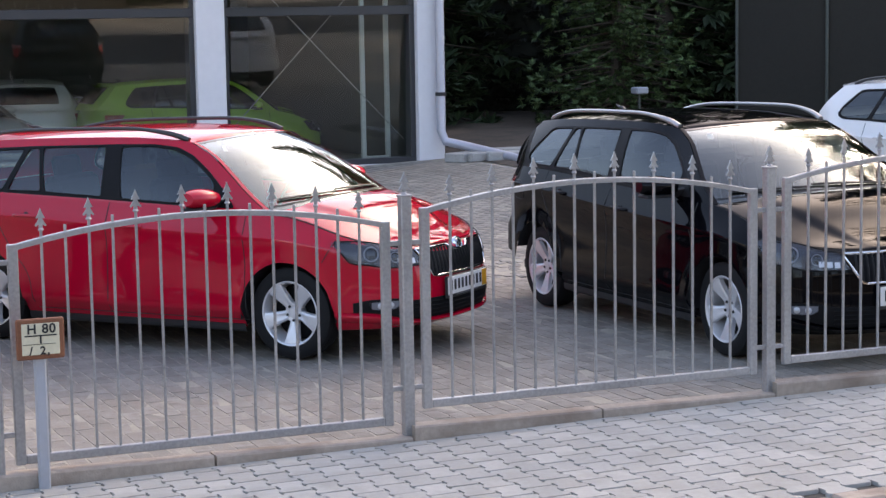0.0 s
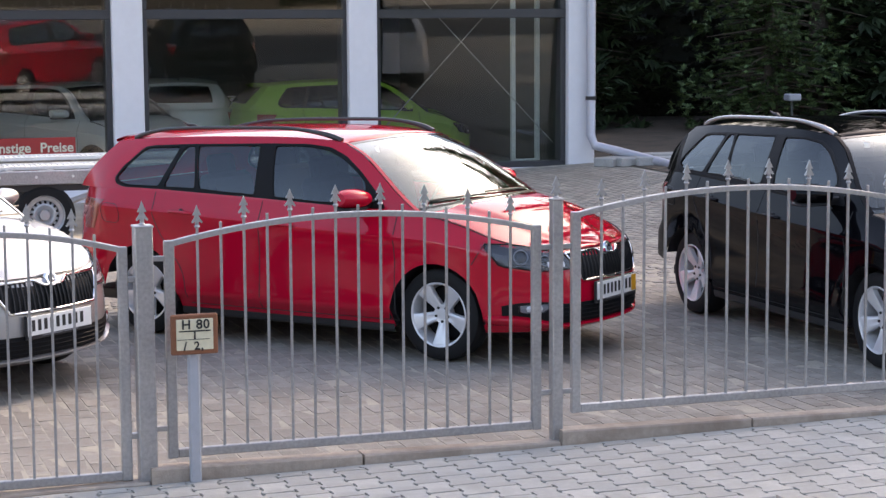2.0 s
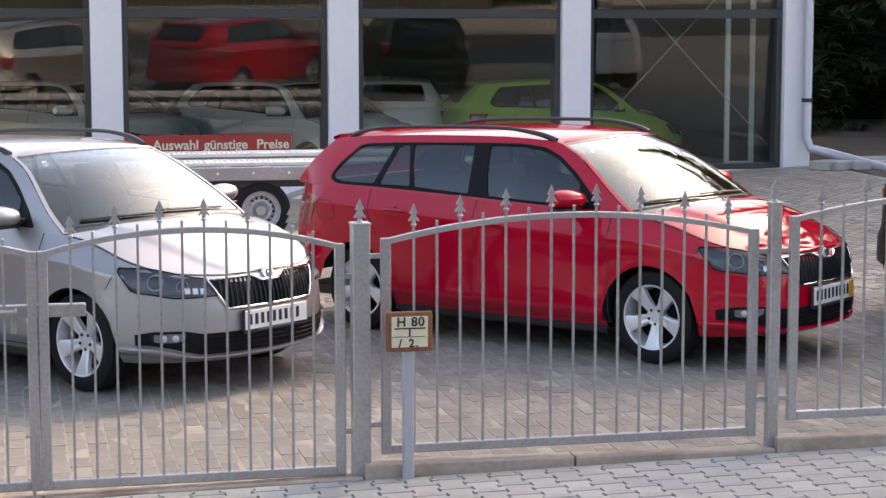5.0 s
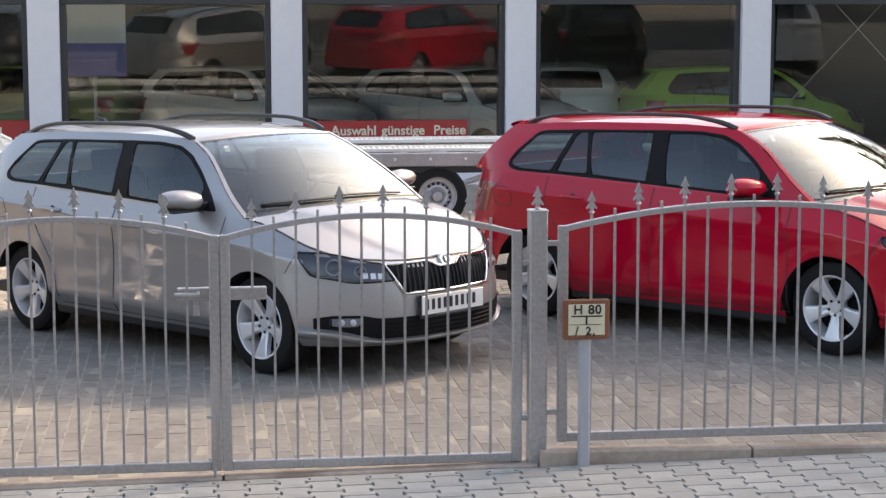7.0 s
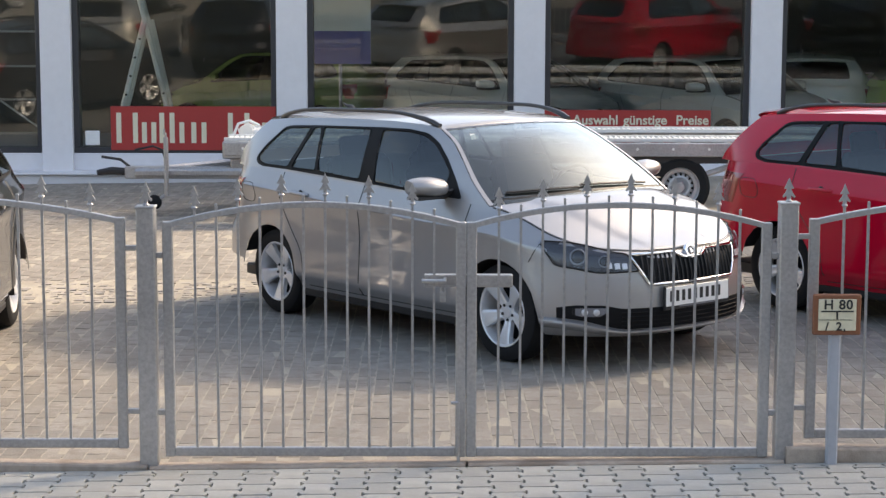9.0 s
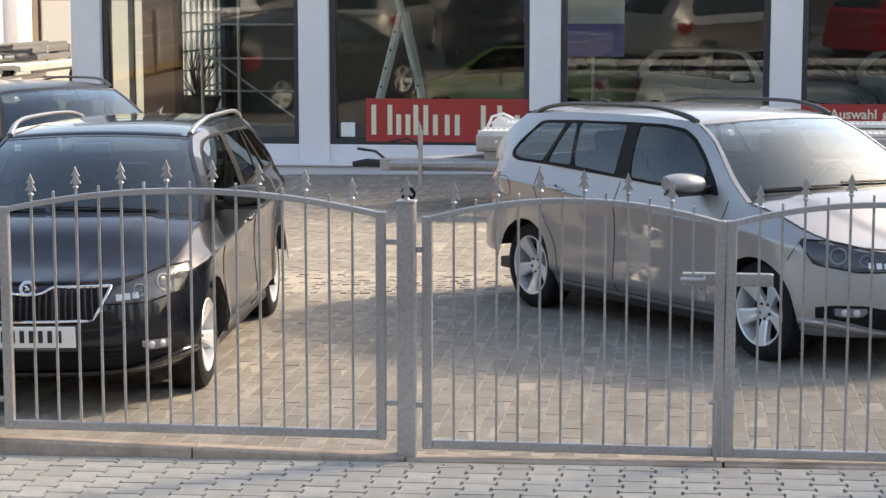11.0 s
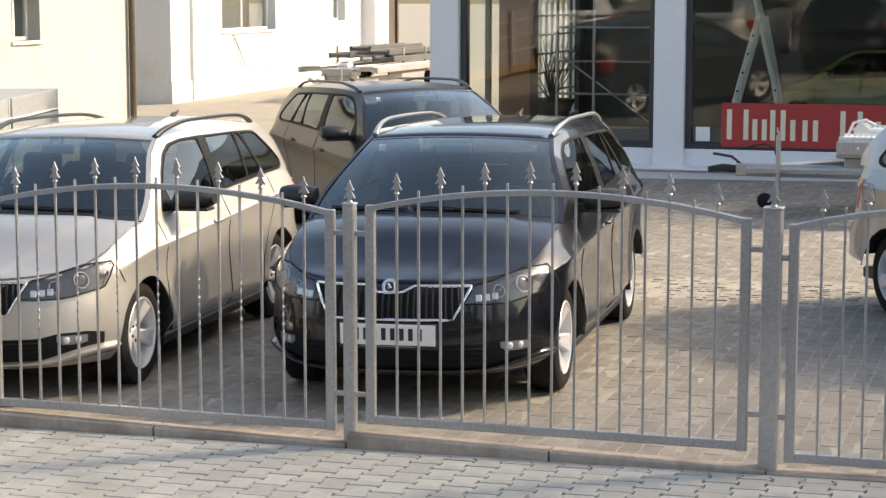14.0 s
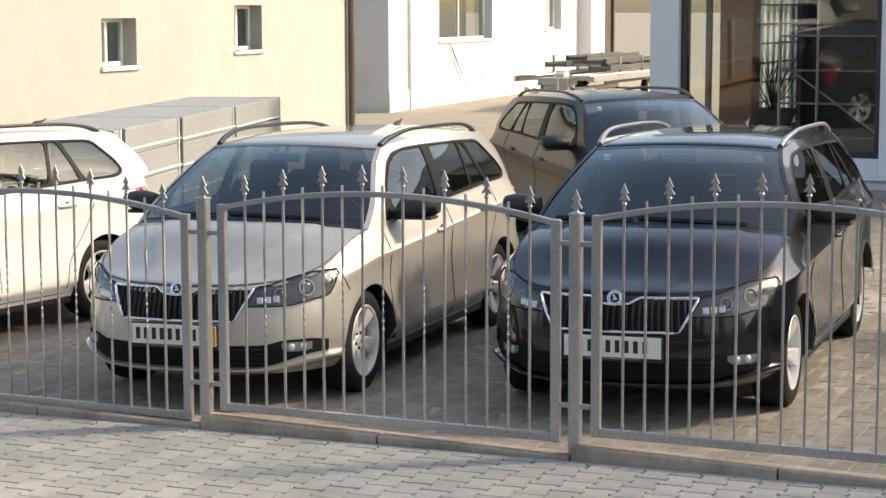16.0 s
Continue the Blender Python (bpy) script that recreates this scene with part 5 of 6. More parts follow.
panel(fence, 1.81, 3.735, 0.125, 1.165, 0.115, 15)
panel(fence, 3.905, 5.925, 0.195, 1.225, 0.115, 15)
panel(fence, 6.10, 8.11, 0.235, 1.275, 0.115, 15)
panel(fence, -3.30, -1.40, 0.075, 1.165, 0.11, 15, 0)
panel(fence, -5.41, -3.465, 0.030, 1.135, 0.11, 15, 1400)
panel(fence, -7.53, -5.59, -0.040, 1.075, 0.11, 15, 1400)
for tag, x0, x1 in (("left", -1.225, 0.1985), ("right", 0.2015, 1.635)):
    gate = thing("gate_leaf", "closed arched leaf of the galvanised double gate", "gate", "leaves of the double gate")
    panel(gate, x0, x1, 0.035, 1.145, 0.105, 12)
    if tag == "left":
        b = Build().box((0.0, 0.019, 0.845), (0.42, 0.062, 0.905), 0.005).box((0.005, 0.012, 0.893), (0.15, 0.019, 0.903)).box((0.005, 0.012, 0.847), (0.15, 0.019, 0.853))
        part("lock_case", b, M["galv"], gate, "steel lock case")
        part("door_lever", Build().tube([(0.10, 0.02, 0.885), (0.10, -0.045, 0.885), (-0.01, -0.045, 0.885)], 0.009, 8), M["galv"], gate)
        part("padlock", Build().box((0.075, 0.008, 0.775), (0.105, 0.022, 0.825), 0.004).tube([(0.08, 0.015, 0.82), (0.082, 0.015, 0.85), (0.098, 0.015, 0.85), (0.10, 0.015, 0.82)], 0.004, 6), M["galv"], gate)
        part("drop_bolt", Build().tube([(0.165, -0.03, -0.01), (0.165, -0.03, 0.30)], 0.008, 8).tube([(0.165, -0.03, 0.30), (0.13, -0.03, 0.30)], 0.008, 8), M["galv"], gate)
    part("hinge", Build().box((x0 - 0.05 if tag == "left" else x1, -0.012, 0.235), (x0 if tag == "left" else x1 + 0.05, 0.012, 0.262), 0.003), M["galv"], gate)
    part("hinge", Build().box((x0 - 0.05 if tag == "left" else x1, -0.012, 0.985), (x0 if tag == "left" else x1 + 0.05, 0.012, 1.012), 0.003), M["galv"], gate)
for x0, x1, z in ((1.75, 1.82, 0.26), (1.75, 1.82, 1.08), (3.72, 3.91, 0.30), (3.72, 3.91, 1.05), (5.91, 6.11, 0.33), (5.91, 6.11, 1.10), (-1.41, -1.34, 0.24), (-1.41, -1.34, 1.02), (-3.47, -3.29, 0.21), (-3.47, -3.29, 1.02), (-5.60, -5.40, 0.16), (-5.60, -5.40, 0.98)):
    part("clip", Build().box((x0, -0.010, z), (x1, 0.010, z + 0.025), 0.003), M["galv"], fence)

# hydrant sign on its pole
sign = thing("hydrant_sign", "cream hydrant sign in a brown frame on a grey pole", "sign")
SXC, SZ = 1.922, 0.742
part("pole", Build().box((SXC - 0.027, -0.115, 0.0), (SXC + 0.027, -0.075, SZ + 0.02), 0.008), M["pole_grey"], sign)
b = Build().box((SXC - 0.112, -0.140, SZ - 0.096), (SXC + 0.112, -0.116, SZ + 0.096), 0.006)
board = part("sign_frame", b, M["brown"], sign, "brown plastic frame")
part("sign_plate", Build().box((SXC - 0.088, -0.145, SZ - 0.074), (SXC + 0.088, -0.139, SZ + 0.074), 0.002), M["sign_cream"], board)
for word, dx in (("H", -0.064), ("8", 0.006), ("0", 0.040)):
    lettering("letter", word, 0.062, M["ink"], board, pose(SXC + dx, -0.146, SZ + 0.028, 90, 0, 0))
b = Build().box((SXC - 0.075, -0.148, SZ + 0.014), (SXC + 0.075, -0.144, SZ + 0.020)).box((SXC - 0.005, -0.148, SZ - 0.02), (SXC + 0.003, -0.144, SZ + 0.014))
b.box((SXC - 0.085, -0.148, SZ - 0.024), (SXC + 0.07, -0.144, SZ - 0.022))
part("sign_lines", b, M["ink"], board)
for word, dx in (("/", -0.055), ("2", -0.005), (",", 0.028)):
    lettering("letter", word, 0.055, M["ink"], board, pose(SXC + dx, -0.146, SZ - 0.072, 90, 0, 0))

CAMZ = Vector((-0.238, -8.718, 0))
AHEAD, ASIDE = Vector((-0.405, 0.914, 0)), Vector((0.914, 0.405, 0))


def far(z, x):
    p = CAMZ + AHEAD * z + ASIDE * x
    return (p.x, p.y)


# ---- trailers ----
def trailer_parts(t):
    """A flat car transporter, drawbar towards -x, wheels under the middle."""
    part("deck_rail", Build().box((-4.6, -1.05, 0.62), (2.5, -0.98, 0.76), 0.01), M["galv"], t)
    part("deck_rail", Build().box((-4.6, 0.98, 0.62), (2.5, 1.05, 0.76), 0.01), M["galv"], t)
    for x in np.arange(-4.5, 2.4, 0.42):
        part("cross_member", Build().box((x, -0.98, 0.66), (x + 0.06, 0.98, 0.72)), M["galv"], t)
    for y0, y1 in ((-0.95, -0.45), (0.45, 0.95)):
        b = Build()
        for x in np.arange(-4.58, 2.48, 0.055):
            b.box((x, y0, 0.765), (x + 0.028, y1, 0.785))
        b.box((-4.6, y0, 0.765), (2.5, y0 + 0.03, 0.80)).box((-4.6, y1 - 0.03, 0.765), (2.5, y1, 0.80))
        part("loading_ramp", b, M["ladder"], t, "perforated metal wheel track")
    for x in np.arange(-4.4, 2.4, 0.36):
        part("bolt_head", Build().lathe([(0.0, 0.0), (0.013, 0.0), (0.015, 0.008)], pose(float(x), -1.058, 0.70, -90, 0, 0) @ pose(0, 0, 0, 180, 0, 0), 8), M["strap"], t)
    part("drawbar", Build().box((-5.75, -0.06, 0.30), (0.2, 0.06, 0.43), 0.01).tube([(-4.2, -0.9, 0.44), (-5.62, -0.06, 0.36)], 0.05, 8).tube([(-4.2, 0.9, 0.44), (-5.62, 0.06, 0.36)], 0.05, 8), M["galv"], t)
    part("coupling", Build().tube([(-5.7, 0, 0.37), (-5.9, 0, 0.38), (-6.05, 0, 0.36)], [0.04, 0.045, 0.03], 8).tube([(-5.7, 0, 0.42), (-5.8, 0, 0.50), (-6.0, 0, 0.53)], 0.015, 6).tube([(-5.3, 0, 0.42), (-5.36, 0.02, 0.60), (-5.46, 0.03, 0.64), (-5.65, 0.03, 0.60)], 0.013, 6), M["black"], t, "", True)
    j = part("jockey_stand", Build().tube([(-5.27, -0.35, 0.15), (-5.27, -0.35, 0.76)], 0.026, 10).tube([(-5.27, -0.35, 0.17), (-5.38, -0.35, 0.09)], 0.016, 6), M["galv"], t, "", True)
    part("jockey_wheel", Build().lathe([(0.0, -0.035), (0.055, -0.03), (0.078, -0.02), (0.078, 0.02), (0.055, 0.03), (0.0, 0.035)], pose(-5.40, -0.35, 0.082, 90, 0, 0), 20), M["rubber"], j, "", True)
    part("jockey_crank", Build().tube([(-5.27, -0.35, 0.76), (-5.27, -0.35, 0.80), (-5.27, -0.45, 0.80), (-5.27, -0.45, 0.85)], 0.010, 6), M["galv"], j)
    b = Build().box((-4.68, -0.40, 0.54), (-4.02, 0.40, 0.72), 0.012).box((-4.60, -0.36, 0.40), (-4.20, 0.36, 0.54), 0.01)
    part("winch_box", b, M["galv"], t, "metal box under the winch")
    b = Build().lathe([(0.0, -0.16), (0.075, -0.16), (0.075, -0.14), (0.045, -0.14), (0.045, 0.10), (0.075, 0.10), (0.075, 0.12), (0.0, 0.12)], pose(-4.45, -0.12, 0.81, 90, 0, 0), 18)
    b.lathe([(0.0, -0.11), (0.05, -0.11), (0.055, -0.09), (0.055, 0.09), (0.0, 0.10)], pose(-4.26, -0.2, 0.79, 0, 90, 0), 16)
    b.tube([(-4.58, -0.3, 0.76), (-4.52, -0.3, 0.90), (-4.40, -0.3, 0.93), (-4.30, -0.3, 0.88)], 0.016, 8)
    part("winch", b, M["ladder"], t, "bright steel winch", True)
    for sg in (-1, 1):
        w = new("wheel")
        w.parent = t
        w.matrix_basis = pose(0.0, sg * 0.92, 0.31, 0, 0, 180 if sg < 0 else 0)
        turn = pose(0, 0, 0, -90, 0, 0)
        part("tyre", Build().lathe([(0.20, -0.09), (0.27, -0.095), (0.305, -0.07), (0.31, 0.0), (0.305, 0.07), (0.27, 0.095), (0.20, 0.09)], turn, 36), M["rubber"], w, "", True)
        b = Build().lathe([(0.205, 0.09), (0.195, 0.085), (0.185, 0.05), (0.15, 0.045), (0.145, 0.03)], turn, 36)
        for i in range(16):
            a0, a1 = 2 * math.pi * i / 16, 2 * math.pi * (i + 0.55) / 16
            b.add([turn @ Vector((r * math.cos(a), r * math.sin(a), h)) for r, h, a in ((0.145, 0.03, a0), (0.145, 0.03, a1), (0.115, 0.055, a1), (0.115, 0.055, a0))], [(0, 1, 2, 3)])
        b.lathe([(0.118, 0.053), (0.10, 0.06), (0.06, 0.035), (0.055, 0.03), (0.05, 0.075), (0.0, 0.08)], turn, 24)
        part("rim", b, M["steel_rim"], w, "perforated steel rim", True, 40)
        part("rim_back", Build().lathe([(0.0, 0.0), (0.2, 0.0)], turn, 24), M["black"], w)
    part("axle", Build().tube([(0, -0.9, 0.31), (0, 0.9, 0.31)], 0.03, 8).tube([(0.0, -0.8, 0.33), (0.9, -0.8, 0.63)], 0.03, 6).tube([(0.0, 0.8, 0.33), (0.9, 0.8, 0.63)], 0.03, 6), M["galv"], t)
    part("side_reflector", Build().box((-0.62, -1.06, 0.575), (-0.50, -1.045, 0.605), 0.004), M["amber"], t, "amber reflector")
    part("side_skirt", Build().box((-3.6, -1.0, 0.55), (2.3, -0.96, 0.62), 0.006), M["black"], t)


trailer = thing("car_trailer", "flat galvanised car trailer parked before the showroom", "trailer")
trailer_parts(trailer)
trailer.matrix_basis = pose(2.56, 11.25, gz(2.58, 11.2), 0, 0, 0)
t2 = copy_thing(trailer, pose(*far(51, 4.6), gz(*far(51, 4.6)), 0, 0, 90))
for k, (x0, x1, y, z, a) in enumerate(((-3.2, 2.2, -0.7, 0.86, 3), (-2.6, 2.4, 0.7, 0.92, -2), (-2.4, 2.0, -0.3, 1.00, -4), (-2.0, 2.3, 0.35, 1.08, 2))):
    b = Build().box((x0, y - 0.30, z), (x1, y - 0.22, z + 0.13), 0.01).box((x0, y + 0.22, z), (x1, y + 0.30, z + 0.13), 0.01)
    for x in np.arange(x0, x1, 0.3):
        b.box((x, y - 0.22, z + 0.01), (x + 0.14, y + 0.22, z + 0.09))
    part("stacked_ramp", b, M["dark_steel"], t2, "steel ramp stacked on the deck")
for x in (-2.2, -0.4, 1.6):
    part("ramp_stand", Build().tube([(x, -0.9, 0.76), (x, -0.9, 1.2)], 0.035, 8).tube([(x, 0.9, 0.76), (x, 0.9, 1.22)], 0.035, 8).tube([(x, -0.9, 0.97), (x, 0.9, 0.97)], 0.03, 6), M["galv"], t2)
tagged(t2, "galvanised car trailer stacked with ramps beside the white house", "trailer")

# ---- cream house, white house, pallets ----
def house_wall(name, label, p0, p1, z0, z1, mat, openings, thick=0.4, sill="white"):
    """A wall from p0 to p1 with rectangular openings (start, end, low, high) that go through it."""
    d = Vector((p1[0] - p0[0], p1[1] - p0[1], 0))
    ln = d.length
    ang = math.degrees(math.atan2(d.y, d.x))
    h = thing(name, label, "building", at=pose(p0[0], p0[1], 0, 0, 0, ang))
    b = Build()
    xs = sorted({0, ln, *[v for o in openings for v in o[:2]]})
    for a, c in zip(xs, xs[1:]):
        o = [o for o in openings if o[0] <= a and o[1] >= c]
        for lo, hi in ([(z0, o[0][2]), (o[0][3], z1)] if o else [(z0, z1)]):
            part("wall_section", Build().box((a, 0, lo), (c, thick, hi)), mat, h)
    for a, c, lo, hi in openings:
        w = new("window")
        w.parent = h
        fb = Build()
        t = 0.07
        for q0, q1 in (((a, lo), (c, lo + t)), ((a, hi - t), (c, hi)), ((a, lo + t), (a + t, hi - t)), ((c - t, lo + t), (c, hi - t)), (((a + c) / 2 - 0.04, lo + t), ((a + c) / 2 + 0.04, hi - t))):
            fb.box((q0[0], thick * 0.6, q0[1]), (q1[0], thick * 0.6 + 0.08, q1[1]), 0.006)
        part("window_frame", fb, M["white"], w)
        part("pane", Build().box((a + t, thick * 0.6 + 0.03, lo + t), (c - t, thick * 0.6 + 0.045, hi - t)), M["pane"], w)
        # dark sheet stands in for the unlit room behind the pane
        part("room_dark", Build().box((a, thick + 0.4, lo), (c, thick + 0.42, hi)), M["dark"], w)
        part("sill", Build().box((a - 0.06, -0.06, lo - 0.07), (c + 0.06, thick * 0.6, lo), 0.008), M[sill], w, "white window sill")
    return h


# cream house: its long wall runs away from the street
w0, w1 = far(22.0, -8.84), far(41.8, -2.015)
cream = house_wall("cream_house", "cream rendered house wall with small deep windows", w0, w1, -1.6, 5.4, M["render_y"], [(9.95, 11.15, 1.22, 2.02), (15.05, 16.3, 1.38, 2.24)], 0.42)
part("end_wall", Build().box((20.6, 0.42, -1.6), (20.94, 8.0, 5.4)), M["render_y"], cream)
part("front_wall", Build().box((0.0, 0.42, -1.6), (0.35, 8.0, 5.4)), M["render_y"], cream)
part("eaves", Build().box((-0.3, -0.5, 5.4), (21.2, 8.3, 5.7), 0.03), M["concrete"], cream)
part("corner_pipe", Build().tube([(20.75, -0.10, -1.4), (20.75, -0.10, 5.4)], 0.075, 10), M["bark"], cream, "dark brown rain pipe")
# white house beyond
v0, v1 = far(47.5, -1.33), far(63.5, 4.08)
white_house = house_wall("white_house", "white rendered house with weathered lower wall", v0, v1, -1.8, 9.0, M["render_w"], [(3.9, 8.7, 1.30, 4.0), (14.4, 16.4, 1.47, 4.0)])
part("gable_wall", Build().box((0.0, 0.4, -1.8), (0.4, 9.0, 9.0)), M["render_w"], white_house, "shaded end wall")
part("plinth", Build().box((-0.03, -0.04, -1.8), (16.9, 0.0, 0.12), 0.01), M["white"], white_house, "white plinth")
part("rain_pipe", Build().tube([(-0.10, 1.5, 0.0), (-0.10, 1.5, 8.5)], 0.07, 10), M["black"], white_house, "dark rain pipe")
part("rear_wing", Build().box((16.6, 0.9, -1.8), (27.0, 1.3, 9.0)), M["white_metal"], white_house, "recessed pale wall")
part("porch_wall", Build().box((22.0, 0.4, -1.8), (24.0, 0.9, 9.0)), M["render_w"], white_house)
part("house_door", Build().box((24.05, 0.6, -0.6), (25.9, 0.75, 3.2), 0.01).box((24.0, 0.5, -0.6), (24.15, 0.8, 3.4)).box((25.8, 0.5, -0.6), (26.0, 0.8, 3.4)), M["bark"], white_house, "dark wooden door")
for y0, y1, z0, z1, xx in ((0, 0.5, 1.2, -0.3, 4.4), (0, 0.2, 1.2, -0.1, 4.6), (0, 0.9, 1.2, 0.1, 4.5), (0.0, 0.6, 0.3, -0.3, 7.2)):
    part("loose_cable", Build().tube([(xx, -0.1 - y0, z0), (xx + 0.5, -0.25, (z0 + z1) / 2 - 0.2), (xx + 1.3 + y1, -0.3, z1)], 0.009, 5), M["black"], white_house, "thin dark cable hanging from the sill")
p = far(49, -4.0)
tagged(part("link_wall", Build().obox(pose(p[0], p[1], 3.0, 0, 0, 24), (3.2, 0.2, 5.0)), M["render_w"]), "white rendered wall between the houses", "wall", kind="structure")

# wrapped pallets of blocks along the cream house
rngw = random.Random(8)
BZ = [14.4, 16.2, 18.1, 20.0, 22.2, 24.5]
for z0, z1 in zip(BZ, BZ[1:]):
    zc, ln = (z0 + z1) / 2, (z1 - z0) * 1.011 / 2 - 0.045
    px, py = far(zc, -2.73 + 0.15 * (zc - 20) - 0.6)
    g = gz(px, py)
    t = thing("block_pallet", "wrapped stack of pale grey blocks with white straps", "pallet", "pallets by the cream house", at=pose(px, py, g, 0, 0, 113.9 - 8.53))
    h = (1.05 - g - 0.14) / 4
    for k in range(4):
        part("wrapped_block", Build().box((-ln + 0.03, -0.6 + rngw.uniform(0, 0.012), 0.14 + k * h + 0.002), (ln - 0.03, 0.6, 0.14 + (k + 1) * h - 0.002), 0.008), M["blockstone"], t, "course of pale wrapped blocks")
    # dark foil strip, added to give the gap between stacks its shade
    part("dark_wrap", Build().box((ln - 0.02, -0.585, 0.1), (ln + 0.05, 0.585, 1.03 - g), 0.01), M["dark"], t, "dark foil strip added for the shade between stacks")
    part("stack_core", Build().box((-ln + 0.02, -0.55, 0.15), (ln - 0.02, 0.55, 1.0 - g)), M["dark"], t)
    part("wooden_base", Build().box((-ln, -0.58, 0.0), (ln, -0.48, 0.14)).box((-ln, -0.05, 0.0), (ln, 0.05, 0.14)).box((-ln, 0.48, 0.0), (ln, 0.58, 0.14)), M["wood"], t)
    for x in (ln - 0.07,):
        part("strap", Build().box((x - 0.012, -0.612, 0.14), (x + 0.012, 0.612, 1.056 - g)), M["strap"], t)
    for h in (0.42, 0.70, 0.98):
        part("strap", Build().box((-ln - 0.006, -0.608, h), (ln + 0.006, 0.608, h + 0.018)), M["strap"], t)

# ---- trees and the dark screen fence ----
def spray(b, rng, p, d, size):
    """One flat drooping spray of needles: three narrow blades."""
    d = d.normalized()
    side = d.cross(Vector((0, 0, 1)))
    side = side.normalized() if side.length > 0.01 else Vector((1, 0, 0))
    for k in (-0.55, 0.0, 0.55):
        tip = p + (d + side * k).normalized() * size * rng.uniform(0.7, 1.1)
        w = side * size * 0.16
        mid = p.lerp(tip, 0.5) + Vector((0, 0, size * 0.08))
        b.add([p, mid + w, tip, mid - w], [(0, 1, 2, 3)])


def conifer(x, y, height, radius, seed, label, dense=1.0, low=0.3, fine=1.0, leaf="leaf"):
    rng = random.Random(seed)
    z0 = gz(x, y) - 0.1
    t = thing("conifer_tree", label, "tree", "conifers behind the yard", at=pose(x, y, z0))
    part("trunk", Build().tube([(0, 0, 0), (0.05, 0.03, height * 0.4), (0, 0, height)], [radius * 0.09, radius * 0.06, 0.02], 10), M["bark"], t, "", True)
    b, limbs = Build(), Build()
    n = int(height * 16 * dense)
    for i in range(n):
        u = (i + rng.random()) / n
        h = lerp(low, height, u ** 1.05)
        r = radius * (1 - u) ** 0.75 * rng.uniform(0.65, 1.1) + 0.15
        a = rng.uniform(0, 2 * math.pi)
        d = Vector((math.cos(a), math.sin(a), -0.18))
        limbs.tube([(0, 0, h), (d.x * r * 0.7, d.y * r * 0.7, h - 0.10 * r)], [0.025, 0.006], 4)
        m = max(3, int(r * 5))
        for j in range(m):
            q = (j + 0.6) / m
            p = Vector((d.x * r * q, d.y * r * q, h - 0.14 * r * q)) + Vector((rng.gauss(0, 0.12), rng.gauss(0, 0.12), rng.gauss(0, 0.10)))
            for k in range(9 if fine < 1 else 3):
                w = Vector((rng.gauss(0, 0.8), rng.gauss(0, 0.8), rng.gauss(0, 0.55)))
                spray(b, rng, p, Vector((d.x, d.y, 0.1)) * 0.8 + w, rng.uniform(0.24, 0.42) * fine)
    part("limb_frame", limbs, M["bark"], t)
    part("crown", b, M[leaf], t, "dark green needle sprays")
    return t


# nearest conifer: leaf_lit puts the light on it into the green
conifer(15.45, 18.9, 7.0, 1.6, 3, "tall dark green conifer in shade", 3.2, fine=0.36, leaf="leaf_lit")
conifer(17.2, 20.4, 8.5, 2.3, 4, "tall dark green conifer in shade", 1.2)
conifer(13.4, 22.3, 6.0, 2.3, 5, "dark conifer behind the showroom corner", 1.2)
def bare_tree(x, y, height, radius, seed, label, twigs=23000):
    """A leafless tree: tapered trunk, forking limbs, and a crown of many thin twigs."""
    rng = random.Random(seed)
    t = thing("bare_tree", label, "tree", "bare trees beside the yard", at=pose(x, y, gz(min(x, 15), 0) - 0.1))
    ch = height * 0.66
    part("trunk", Build().tube([(0, 0, 0), (0.15, 0.05, height * 0.3), (0.0, 0.1, height * 0.55)], [0.38, 0.28, 0.18], 12), M["bark"], t, "", True)
    limbs, b = Build(), Build()
    tips = []
    for i in range(46):
        d = Vector((rng.gauss(0, 1), rng.gauss(0, 1), rng.gauss(0.25, 1.0))).normalized()
        r = rng.uniform(0.65, 1.0)
        base = Vector((0, 0.05, height * rng.uniform(0.28, 0.54)))
        tip = Vector((d.x * radius * r, d.y * radius * r, ch + d.z * (height - ch) * r))
        mid = base.lerp(tip, 0.5) + Vector((rng.gauss(0, 0.4), rng.gauss(0, 0.4), 0.5))
        limbs.tube([base, mid, tip], [0.10, 0.05, 0.012], 5)
        tips.append((base, mid, tip))
    for i in range(twigs):
        base, mid, tip = rng.choice(tips)
        u = rng.uniform(0.3, 1.0)
        p = (base.lerp(mid, u * 2) if u < 0.5 else mid.lerp(tip, u * 2 - 1)) + Vector((rng.gauss(0, 0.35), rng.gauss(0, 0.35), rng.gauss(0, 0.3)))
        d = Vector((rng.gauss(0, 1), rng.gauss(0, 1), rng.gauss(0.3, 0.7))).normalized()
        w = d.orthogonal().normalized() * rng.uniform(0.006, 0.014)
        ln = rng.uniform(0.5, 1.3)
        w2 = d.cross(w)
        b.add([p + w, p - w * 0.5 + w2, p - w * 0.5 - w2, p + d * ln], [(0, 1, 3), (1, 2, 3), (2, 0, 3)])
    part("limb_frame", limbs, M["bark"], t)
    part("crown", b, M["twig"], t, "fine bare twigs")
    return t


tall = conifer(21.6, 23.6, 15.5, 3.4, 20, "tall dark conifer at the back of the yard", 1.0, 0.6)
